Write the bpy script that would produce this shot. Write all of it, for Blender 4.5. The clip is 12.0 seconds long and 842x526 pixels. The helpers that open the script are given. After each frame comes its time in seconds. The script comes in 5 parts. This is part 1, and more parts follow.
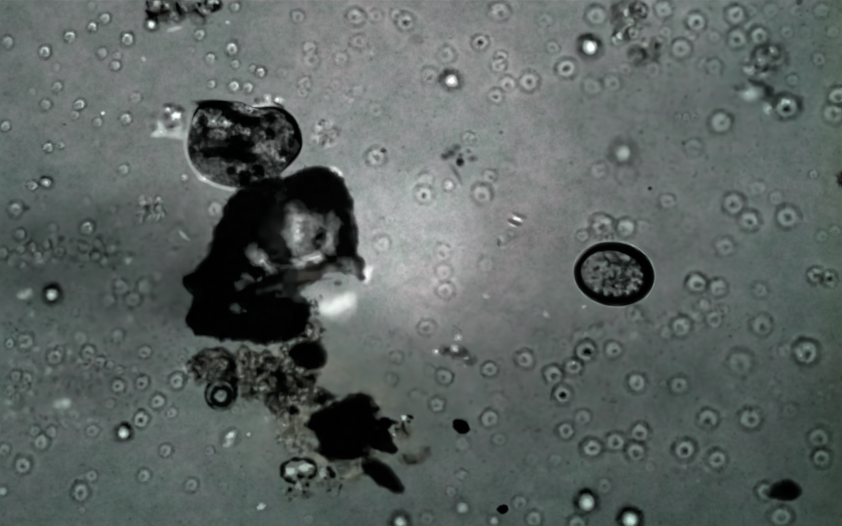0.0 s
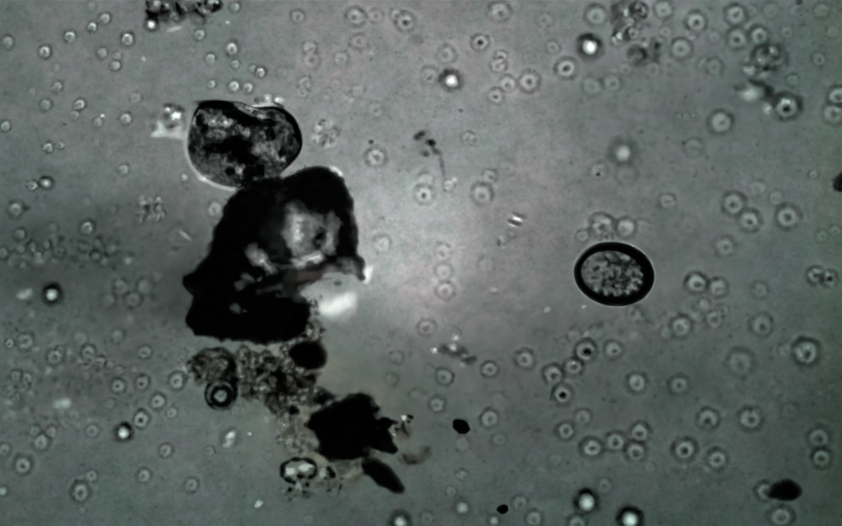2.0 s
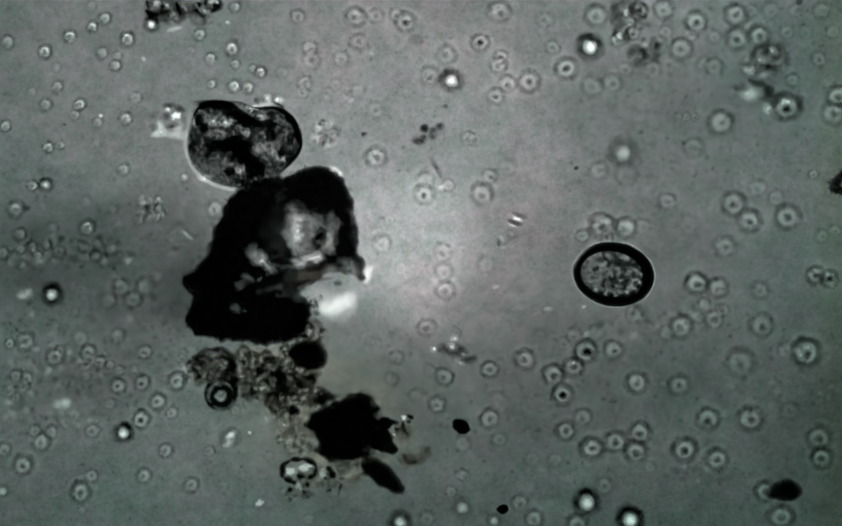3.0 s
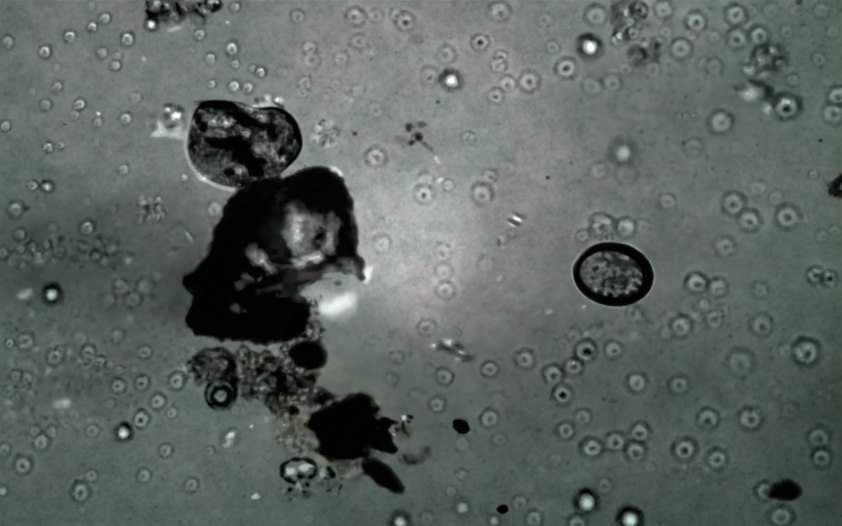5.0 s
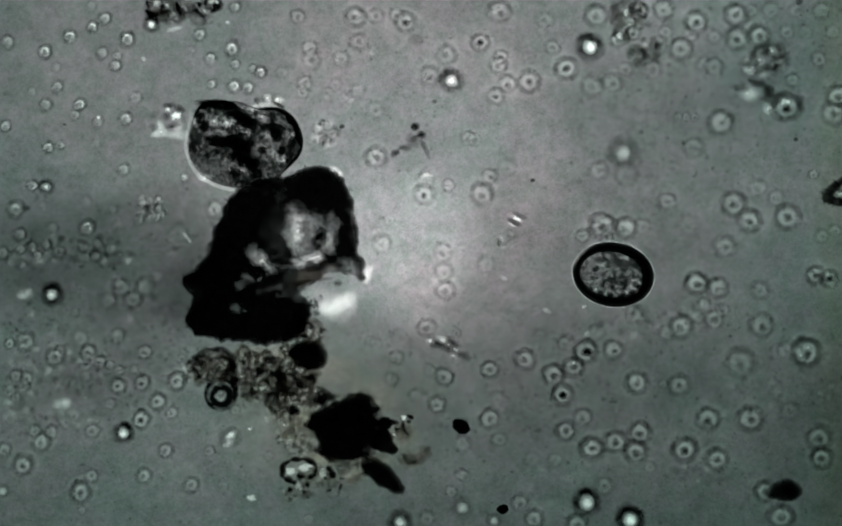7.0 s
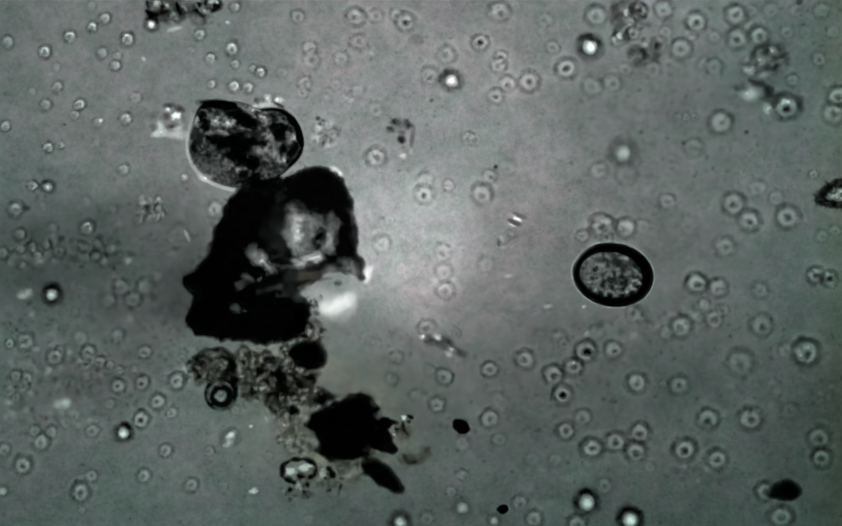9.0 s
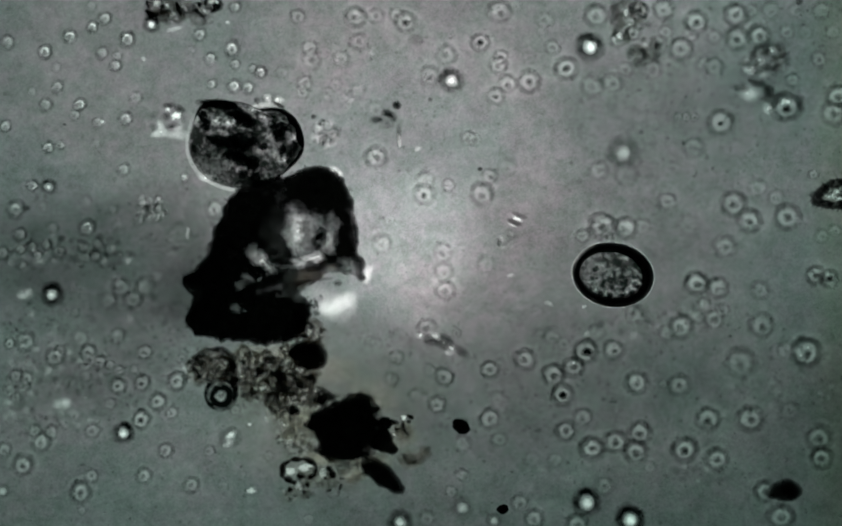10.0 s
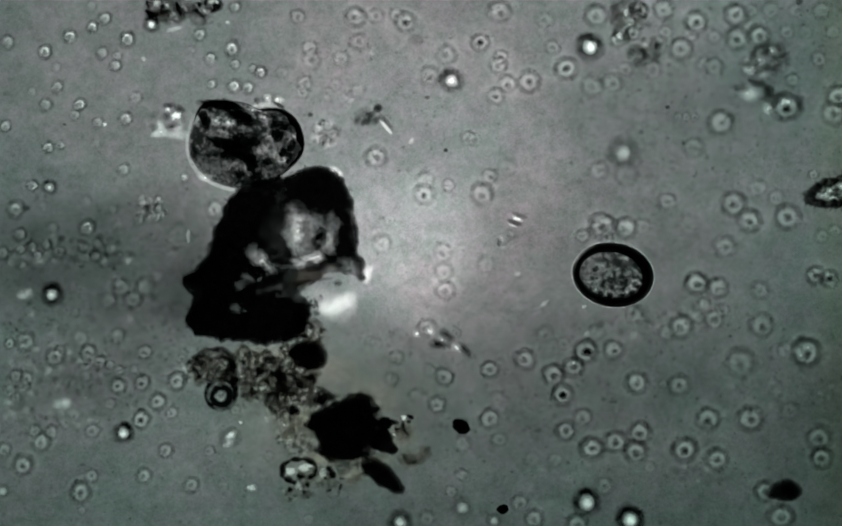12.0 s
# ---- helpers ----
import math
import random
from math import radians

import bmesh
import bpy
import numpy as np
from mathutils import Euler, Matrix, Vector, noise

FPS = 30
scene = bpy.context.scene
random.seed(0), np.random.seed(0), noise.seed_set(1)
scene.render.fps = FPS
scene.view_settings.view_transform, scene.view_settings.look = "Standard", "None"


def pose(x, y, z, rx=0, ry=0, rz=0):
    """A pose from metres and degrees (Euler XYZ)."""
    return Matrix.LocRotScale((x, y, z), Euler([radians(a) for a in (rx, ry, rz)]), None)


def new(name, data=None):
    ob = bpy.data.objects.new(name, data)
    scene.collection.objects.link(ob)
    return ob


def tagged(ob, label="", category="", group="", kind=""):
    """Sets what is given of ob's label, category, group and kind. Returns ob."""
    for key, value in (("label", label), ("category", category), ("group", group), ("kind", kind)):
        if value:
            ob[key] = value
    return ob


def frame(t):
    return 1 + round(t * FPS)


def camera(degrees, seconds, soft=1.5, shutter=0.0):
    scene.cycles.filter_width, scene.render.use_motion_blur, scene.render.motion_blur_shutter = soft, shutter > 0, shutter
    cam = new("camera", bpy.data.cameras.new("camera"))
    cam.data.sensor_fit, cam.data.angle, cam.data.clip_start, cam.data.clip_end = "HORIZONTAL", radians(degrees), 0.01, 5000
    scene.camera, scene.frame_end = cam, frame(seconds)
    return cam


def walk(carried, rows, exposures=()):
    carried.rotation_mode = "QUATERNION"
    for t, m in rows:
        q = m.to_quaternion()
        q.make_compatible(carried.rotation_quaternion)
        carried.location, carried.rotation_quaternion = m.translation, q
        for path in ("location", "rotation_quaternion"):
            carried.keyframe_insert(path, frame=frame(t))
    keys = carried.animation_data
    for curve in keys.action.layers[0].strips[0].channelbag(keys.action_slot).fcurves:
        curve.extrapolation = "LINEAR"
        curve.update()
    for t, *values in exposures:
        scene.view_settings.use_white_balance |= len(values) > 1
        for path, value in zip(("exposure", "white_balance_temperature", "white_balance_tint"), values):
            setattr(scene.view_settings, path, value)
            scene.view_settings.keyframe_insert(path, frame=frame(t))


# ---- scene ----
# A bright-field view through a microscope, lit from below, drawn large:
# the field is 1.568 by 0.98 m here; 2.5 mm for one micrometre is assumed.
# Places are set to fit the camera's view, in millimetres from its upper left corner.
HEIGHT = 4.4463
cam = camera(20.0, 12.0, soft=2.1)
scene.cycles.transparent_max_bounces = 48
walk(cam, [(0.0, pose(0, 0, HEIGHT)), (12.0, pose(0, 0, HEIGHT))])


def P(x, y, z=0.0):
    """Field place (mm) at height z (m) to world metres."""
    k = (HEIGHT - z) / HEIGHT
    return Vector(((x - 784) / 1000 * k, (490 - y) / 1000 * k, z))


def at(x, y, turn=0.0, z=0.0):
    p = P(x, y, z)
    return pose(p.x, p.y, p.z, 0, 0, turn)


# ---- light: the condenser below the slide ----
world = bpy.data.worlds.new("dark_room")
scene.world = world
world.use_nodes = True
world.node_tree.nodes["Background"].inputs[0].default_value = (0.6, 0.7, 0.7, 1)
world.node_tree.nodes["Background"].inputs[1].default_value = 0.012


def beam(name, kind, energy, colour, x, y, z, radius=0.5):
    lamp = bpy.data.lights.new(name, kind)
    lamp.energy, lamp.color = energy, colour
    if kind == "SPOT":
        lamp.spot_size, lamp.spot_blend, lamp.shadow_soft_size = 2 * math.atan(radius / abs(z)), 1.0, 0.03
    else:
        lamp.angle = radians(6)
    ob = new(name, lamp)
    p = P(x, y)
    ob.matrix_world = pose(p.x, p.y, z, 180, 0, 0)
    return ob


beam("condenser_beam", "SUN", 1.60, (0.655, 1.0, 0.872), 784, 490, -2.0)
beam("field_lamp", "SPOT", 139, (0.985, 0.995, 0.99), 690, 105, -1.6, 1.25)
beam("filament_glow", "SPOT", 96, (1.0, 0.80, 0.85), 745, 320, -1.6, 0.42)
# four added spots, no lamps of the microscope, brighten dim borders
beam("field_lamp_edge", "SPOT", 40, (0.84, 1.0, 0.96), 110, 940, -1.6, 0.6)
beam("field_lamp_rim", "SPOT", 40, (0.72, 1.0, 0.96), 1560, 90, -1.6, 0.72)
beam("field_lamp_corner", "SPOT", 16, (0.80, 1.0, 0.98), 10, 110, -1.6, 0.42)
beam("field_lamp_low", "SPOT", 13, (0.74, 1.0, 0.93), 1270, 985, -1.6, 0.36)
beam("filament_core", "SPOT", 185, (1.0, 0.95, 0.95), 755, 438, -1.6, 0.17)


# ---- materials ----
def nodes_of(name):
    m = bpy.data.materials.new(name)
    m.use_nodes = True
    nt = m.node_tree
    nt.nodes.clear()
    return m, nt, nt.nodes.new("ShaderNodeOutputMaterial")


def math_node(nt, op, a, b=None, clamp=False):
    n = nt.nodes.new("ShaderNodeMath")
    n.operation, n.use_clamp = op, clamp
    for i, v in enumerate((a, b)):
        if v is None:
            continue
        if isinstance(v, (int, float)):
            n.inputs[i].default_value = v
        else:
            nt.links.new(v, n.inputs[i])
    return n.outputs[0]


def ramp(nt, fac, stops, smooth=True):
    n = nt.nodes.new("ShaderNodeValToRGB")
    n.color_ramp.interpolation = "EASE" if smooth else "LINEAR"
    e = n.color_ramp.elements
    while len(e) < len(stops):
        e.new(0.5)
    for el, (p, c) in zip(e, stops):
        el.position = p
        el.color = (c, c, c, 1) if isinstance(c, (int, float)) else (*c, 1)
    nt.links.new(fac, n.inputs[0])
    return n.outputs[0]


def noise_node(nt, vec, scale, detail=3.0, rough=0.55):
    n = nt.nodes.new("ShaderNodeTexNoise")
    n.inputs["Scale"].default_value, n.inputs["Detail"].default_value = scale, detail
    n.inputs["Roughness"].default_value = rough
    nt.links.new(vec, n.inputs["Vector"])
    return n.outputs[0]


def shifted(nt):
    """Object coordinates, and the same moved by the object's random number."""
    tc = nt.nodes.new("ShaderNodeTexCoord").outputs["Object"]
    info = nt.nodes.new("ShaderNodeObjectInfo")
    add = nt.nodes.new("ShaderNodeVectorMath")
    add.operation = "ADD"
    nt.links.new(tc, add.inputs[0])
    nt.links.new(math_node(nt, "MULTIPLY", info.outputs["Random"], 47.0), add.inputs[1])
    return tc, add.outputs[0], info


def membrane(name, colour, stops, lean=0.0, wobble=0.22, grain=0.3, grain_scale=3.0):
    """See-through tissue, thick where stops (radius, thickness) say; the object's alpha thins it."""
    m, nt, out = nodes_of(name)
    tc, moved, info = shifted(nt)
    sep = nt.nodes.new("ShaderNodeSeparateXYZ")
    nt.links.new(tc, sep.inputs[0])
    r = math_node(nt, "SQRT", math_node(nt, "ADD", math_node(nt, "POWER", sep.outputs[0], 2.0), math_node(nt, "POWER", sep.outputs[1], 2.0)))
    n = noise_node(nt, moved, 1.7, 1.0)
    r = math_node(nt, "ADD", r, math_node(nt, "MULTIPLY", math_node(nt, "SUBTRACT", n, 0.5), wobble))
    a = ramp(nt, r, stops)
    # lean strengthens the +y side, light from one side put into the thickness
    if lean:
        a = math_node(nt, "MULTIPLY", a, math_node(nt, "MAXIMUM", math_node(nt, "ADD", math_node(nt, "MULTIPLY", sep.outputs[1], lean), 1.0), 0.05))
    g = noise_node(nt, moved, grain_scale, 3.0)
    a = math_node(nt, "MULTIPLY", a, math_node(nt, "ADD", math_node(nt, "MULTIPLY", math_node(nt, "SUBTRACT", g, 0.5), 2 * grain), 1.0))
    a = math_node(nt, "MULTIPLY", a, info.outputs["Alpha"], clamp=True)
    tl = nt.nodes.new("ShaderNodeBsdfTranslucent")
    tl.inputs[0].default_value = (*colour, 1)
    tp = nt.nodes.new("ShaderNodeBsdfTransparent")
    mix = nt.nodes.new("ShaderNodeMixShader")
    nt.links.new(a, mix.inputs[0])
    nt.links.new(tp.outputs[0], mix.inputs[1])
    nt.links.new(tl.outputs[0], mix.inputs[2])
    nt.links.new(mix.outputs[0], out.inputs[0])
    return m


def opaque(name, colour, dark, scale=40.0):
    """Dense matter that lets no light through."""
    m, nt, out = nodes_of(name)
    tc, moved, info = shifted(nt)
    b = nt.nodes.new("ShaderNodeBsdfPrincipled")
    b.inputs["Roughness"].default_value = 0.75
    b.inputs["Specular IOR Level"].default_value = 0.2
    c = ramp(nt, noise_node(nt, moved, scale, 4.0), [(0.3, dark), (0.7, colour)])
    nt.links.new(c, b.inputs["Base Color"])
    bump = nt.nodes.new("ShaderNodeBump")
    bump.inputs["Strength"].default_value = 0.4
    bump.inputs["Distance"].default_value = 0.004
    nt.links.new(noise_node(nt, moved, scale * 2, 4.0), bump.inputs["Height"])
    nt.links.new(bump.outputs[0], b.inputs["Normal"])
    nt.links.new(b.outputs[0], out.inputs[0])
    return m


def thick_matter(name, colour, k):
    """Matter that darkens with its height above the slide."""
    m, nt, out = nodes_of(name)
    tc, moved, info = shifted(nt)
    sep = nt.nodes.new("ShaderNodeSeparateXYZ")
    nt.links.new(tc, sep.inputs[0])
    a = math_node(nt, "SUBTRACT", 1.0, math_node(nt, "POWER", 2.71828, math_node(nt, "MULTIPLY", sep.outputs[2], -k)), clamp=True)
    tl = nt.nodes.new("ShaderNodeBsdfTranslucent")
    n = noise_node(nt, moved, 60.0, 3.0)
    nt.links.new(ramp(nt, n, [(0.35, tuple(0.5 * v for v in colour)), (0.65, colour)]), tl.inputs[0])
    tp = nt.nodes.new("ShaderNodeBsdfTransparent")
    mix = nt.nodes.new("ShaderNodeMixShader")
    nt.links.new(a, mix.inputs[0])
    nt.links.new(tp.outputs[0], mix.inputs[1])
    nt.links.new(tl.outputs[0], mix.inputs[2])
    nt.links.new(mix.outputs[0], out.inputs[0])
    return m


WHITE, PALE, INK = (0.93, 0.94, 0.92), (0.62, 0.64, 0.62), (0.0010, 0.0016, 0.0014)
# part tissue, part refracted light: dark outline and bright ring painted by radius
M_WALL = membrane("cell_wall", INK, [(0.34, 0), (0.66, 0.46), (0.76, 0.42), (1.0, 0)], lean=0.35, wobble=0.32, grain=1.5, grain_scale=1.6)
M_BODY = membrane("cell_plasm", WHITE, [(0.0, 0.03), (0.14, 0.05), (0.29, 0.16), (0.37, 0.14), (0.58, 0)], lean=0.6, wobble=0.26, grain=1.3, grain_scale=2.4)
# the same plasm with a lit side painted in
M_SIDE_LIT = membrane("side_lit_plasm", WHITE, [(0.0, 0.0), (0.16, 0.04), (0.30, 0.21), (0.38, 0.18), (0.58, 0)], lean=1.7, wobble=0.3, grain=0.8, grain_scale=2.2)
# faint diffraction ring of light round a cell, painted as a pale band
M_FRINGE = membrane("cell_fringe", WHITE, [(0.5, 0), (0.72, 0.045), (0.80, 0.045), (1.0, 0)], lean=0.6, wobble=0.7, grain=2.2, grain_scale=2.2)
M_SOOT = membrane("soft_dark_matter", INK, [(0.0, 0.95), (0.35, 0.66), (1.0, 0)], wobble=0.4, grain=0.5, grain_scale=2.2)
M_CORE = membrane("cell_nucleus", INK, [(0.0, 0.85), (0.10, 0.58), (0.29, 0)], wobble=0.5, grain=0.8, grain_scale=3.0)
# dark rim where a droplet bends light away, painted by radius
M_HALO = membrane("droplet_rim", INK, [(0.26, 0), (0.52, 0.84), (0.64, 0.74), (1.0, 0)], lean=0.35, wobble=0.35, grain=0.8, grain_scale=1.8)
M_COAT = membrane("cell_coat", INK, [(0.30, 0), (0.52, 0.97), (0.70, 0.95), (1.0, 0)], lean=0.25, wobble=0.3, grain=0.5, grain_scale=1.6)
M_SKIN = membrane("cell_skin", INK, [(0.56, 0), (0.78, 0.85), (0.86, 0.75), (1.0, 0)], lean=0.3, wobble=0.25, grain=1.6, grain_scale=1.8)
# light focused by a droplet, painted as a white centre
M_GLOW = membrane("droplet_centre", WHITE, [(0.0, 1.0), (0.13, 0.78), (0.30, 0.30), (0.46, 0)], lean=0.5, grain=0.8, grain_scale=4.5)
M_FLECK = membrane("clear_fleck", WHITE, [(0.0, 0.55), (0.35, 0.36), (1.0, 0)], wobble=0.9, grain=0.9, grain_scale=2.4)
M_RODLIGHT = membrane("clear_rod", WHITE, [(0.0, 0.24), (0.7, 0.20), (1.0, 0)], wobble=0.15, grain=0.2)
# white matter for clear grains and for painted glare
M_GLARE = membrane("clear_grain_glare", WHITE, [(0.0, 0.50), (0.4, 0.26), (1.0, 0)], wobble=0.9, grain=0.9, grain_scale=2.2)
M_SPECK = membrane("dark_speck", INK, [(0.0, 1.0), (0.45, 0.85), (1.0, 0)], wobble=0.35)
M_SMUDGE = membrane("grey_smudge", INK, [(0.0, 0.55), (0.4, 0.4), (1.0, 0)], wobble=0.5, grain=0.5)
# shade of the unevenly lit field, put into a dark see-through sheet
M_DIM_FIELD = membrane("dim_field", (0.004, 0.006, 0.005), [(0.0, 0.5), (0.4, 0.38), (1.0, 0)], wobble=0.4, grain=0.35, grain_scale=4.0)
M_VEIL = membrane("brown_veil", (0.085, 0.068, 0.046), [(0.0, 0.7), (0.5, 0.5), (1.0, 0)], wobble=0.6, grain=0.7, grain_scale=5.0)
M_TAN = membrane("tan_veil", (0.31, 0.275, 0.205), [(0.0, 0.55), (0.5, 0.36), (1.0, 0)], wobble=0.8, grain=0.9, grain_scale=4.0)
M_VACUOLE = membrane("dark_vacuole", INK, [(0.0, 1.0), (0.62, 0.95), (1.0, 0)], wobble=0.5, grain=0.25)
M_MASS = thick_matter("dense_clump_matter", (0.0003, 0.0004, 0.0003), 210.0)
M_LITTER = thick_matter("brown_litter", (0.017, 0.0138, 0.0085), 170.0)
M_CYTO = thick_matter("grainy_cytoplasm", (0.0022, 0.0040, 0.0028), 210.0)
M_CLEAR = thick_matter("clear_particle_matter", (0.92, 0.93, 0.91), 22.0)
M_BLACK = opaque("dense_black_matter", (0.004, 0.005, 0.004), (0.001, 0.0015, 0.001))


def slide_material():
    m, nt, out = nodes_of("wet_glass")
    tc = nt.nodes.new("ShaderNodeTexCoord").outputs["Object"]
    big = noise_node(nt, tc, 2.2, 2.0)
    off = nt.nodes.new("ShaderNodeVectorMath")
    off.operation = "ADD"
    nt.links.new(tc, off.inputs[0])
    off.inputs[1].default_value = (7.313, 4.127, 2.371)
    far = off.outputs[0]
    mid = noise_node(nt, far, 14.0, 3.0)
    fine = noise_node(nt, far, 120.0, 2.0)
    small = noise_node(nt, far, 42.0, 2.0)
    dust = noise_node(nt, far, 330.0, 1.0)
    k = -0.305
    for layer, share in ((big, 0.40), (mid, 0.50), (small, 0.55), (fine, 0.54), (dust, 0.62)):
        k = math_node(nt, "ADD", k, math_node(nt, "MULTIPLY", layer, share))
    tint = ramp(nt, noise_node(nt, far, 3.1, 1.0), [(0.35, (0.090, 0.098, 0.097)), (0.65, (0.102, 0.100, 0.101))])
    hue = nt.nodes.new("ShaderNodeMix")
    hue.data_type, hue.blend_type = "RGBA", "MULTIPLY"
    hue.inputs["Factor"].default_value = 1.0
    nt.links.new(tint, hue.inputs["A"])
    nt.links.new(ramp(nt, noise_node(nt, far, 21.0, 2.0), [(0.36, (0.945, 1.0, 0.975)), (0.64, (1.035, 0.985, 1.02))]), hue.inputs["B"])
    fleckle = nt.nodes.new("ShaderNodeMix")
    fleckle.data_type, fleckle.blend_type = "RGBA", "MULTIPLY"
    fleckle.inputs["Factor"].default_value = 1.0
    nt.links.new(hue.outputs["Result"], fleckle.inputs["A"])
    nt.links.new(ramp(nt, noise_node(nt, far, 75.0, 2.0), [(0.34, (0.985, 1.005, 0.985)), (0.66, (1.02, 0.99, 1.012))]), fleckle.inputs["B"])
    tint = fleckle.outputs["Result"]
    # greener and slightly darker towards one border of the slide
    sep = nt.nodes.new("ShaderNodeSeparateXYZ")
    nt.links.new(tc, sep.inputs[0])
    x = math_node(nt, "ADD", sep.outputs[0], math_node(nt, "MULTIPLY", math_node(nt, "SUBTRACT", mid, 0.5), 0.03))
    rim = ramp(nt, math_node(nt, "MULTIPLY", math_node(nt, "SUBTRACT", x, 0.69), 10.0, clamp=True), [(0.2, 0), (0.8, 1)])
    border_tint = nt.nodes.new("ShaderNodeMix")
    border_tint.data_type, border_tint.blend_type = "RGBA", "MULTIPLY"
    nt.links.new(math_node(nt, "MULTIPLY", rim, 0.5), border_tint.inputs["Factor"])
    nt.links.new(tint, border_tint.inputs["A"])
    border_tint.inputs["B"].default_value = (0.92, 0.96, 0.76, 1)
    mul = nt.nodes.new("ShaderNodeVectorMath")
    mul.operation = "MULTIPLY"
    nt.links.new(border_tint.outputs["Result"], mul.inputs[0])
    nt.links.new(k, mul.inputs[1])
    tl = nt.nodes.new("ShaderNodeBsdfTranslucent")
    nt.links.new(mul.outputs[0], tl.inputs[0])
    nt.links.new(tl.outputs[0], out.inputs[0])
    return m


# ---- shapes ----
def part(name, bm, material, parent, label="", alpha=1.0, smooth=True):
    me = bpy.data.meshes.new(name)
    bm.to_mesh(me)
    bm.free()
    return piece(name, me, material, parent, label, alpha, smooth)


def piece(name, me, material, parent, label="", alpha=1.0, smooth=True):
    if not me.materials:
        me.materials.append(material)
        for p in me.polygons:
            p.use_smooth = smooth
    ob = new(name, me)
    ob.parent = parent
    ob.color = (1, 1, 1, alpha)
    if label:
        ob["label"] = label
    return ob


def thing(name, x, y, label, category, group="", turn=0.0, size=1.0):
    ob = new(name)
    ob.empty_display_size = 0.01
    ob.matrix_world = at(x, y, turn) @ Matrix.Diagonal((size, size, size, 1))
    return tagged(ob, label, category, group)


def dome(r0, r1, height, around=28, rings=7, wobble=0.0, seed=0, sx=1.0, sy=1.0, z0=0.0):
    """An open dome, or from r0 > 0 an arched ring, with its rim on the slide."""
    bm = bmesh.new()
    rows = []
    for i in range(rings + 1):
        u = i / rings
        r = r0 + (r1 - r0) * u
        h = height * (math.sin(math.pi * u) if r0 > 0 else math.cos(math.pi / 2 * u)) + z0
        if r < 1e-6:
            rows.append([bm.verts.new((0, 0, h))])
            continue
        row = []
        for j in range(around):
            a = 2 * math.pi * j / around
            k = 1 + wobble * noise.noise((math.cos(a) * 1.3 + seed * 7.1, math.sin(a) * 1.3, seed * 3.3))
            row.append(bm.verts.new((r * k * math.cos(a) * sx, r * k * math.sin(a) * sy, h)))
        rows.append(row)
    for a, b in zip(rows, rows[1:]):
        for j in range(around):
            j2 = (j + 1) % around
            if len(a) == 1:
                bm.faces.new((a[0], b[j], b[j2]))
            else:
                bm.faces.new((a[j], b[j], b[j2], a[j2]))
    return bm


def lump(rx, ry, rz, seed, rough=0.18, detail=3, x=0.0, y=0.0, z=0.0, turn=0.0, freq=1.6):
    """A solid, uneven lump; sizes in metres."""
    bm = bmesh.new()
    bmesh.ops.create_icosphere(bm, subdivisions=detail, radius=1.0)
    c, s = math.cos(radians(turn)), math.sin(radians(turn))
    for v in bm.verts:
        d = v.co.normalized()
        k = 1 + rough * noise.noise(d * freq + Vector((seed * 5.7, seed * 2.3, 0))) + 0.5 * rough * noise.noise(d * freq * 3.1 + Vector((0, seed * 4.1, 9)))
        px, py, pz = d.x * rx * k, d.y * ry * k, d.z * rz * k
        v.co = (x + px * c - py * s, y + px * s + py * c, z + pz)
    return bm


UNIT = {}


def unit(key, make):
    if key not in UNIT:
        bm = make()
        me = bpy.data.meshes.new(key)
        bm.to_mesh(me)
        bm.free()
        UNIT[key] = me
    return UNIT[key]


def blot(name, x, y, rx, ry, turn, material, parent, alpha=1.0, z=0.0, high=0.25, label="", seed=0):
    """A soft-edged open dome as a part: place in mm from its thing's origin."""
    key = "%s_%s" % (material.name, seed % 4)
    me = unit(key, lambda: dome(0, 1, 1.0, 26, 6, 0.7 if material is M_VACUOLE else 0.26, seed % 4 + 1))
    ob = piece(name, me, material, parent, label, alpha)
    ob.matrix_basis = pose(x / 1000, -y / 1000, z, 0, 0, turn) @ Matrix.Diagonal((rx / 1000, ry / 1000, min(rx, ry) / 1000 * high, 1))
    return ob


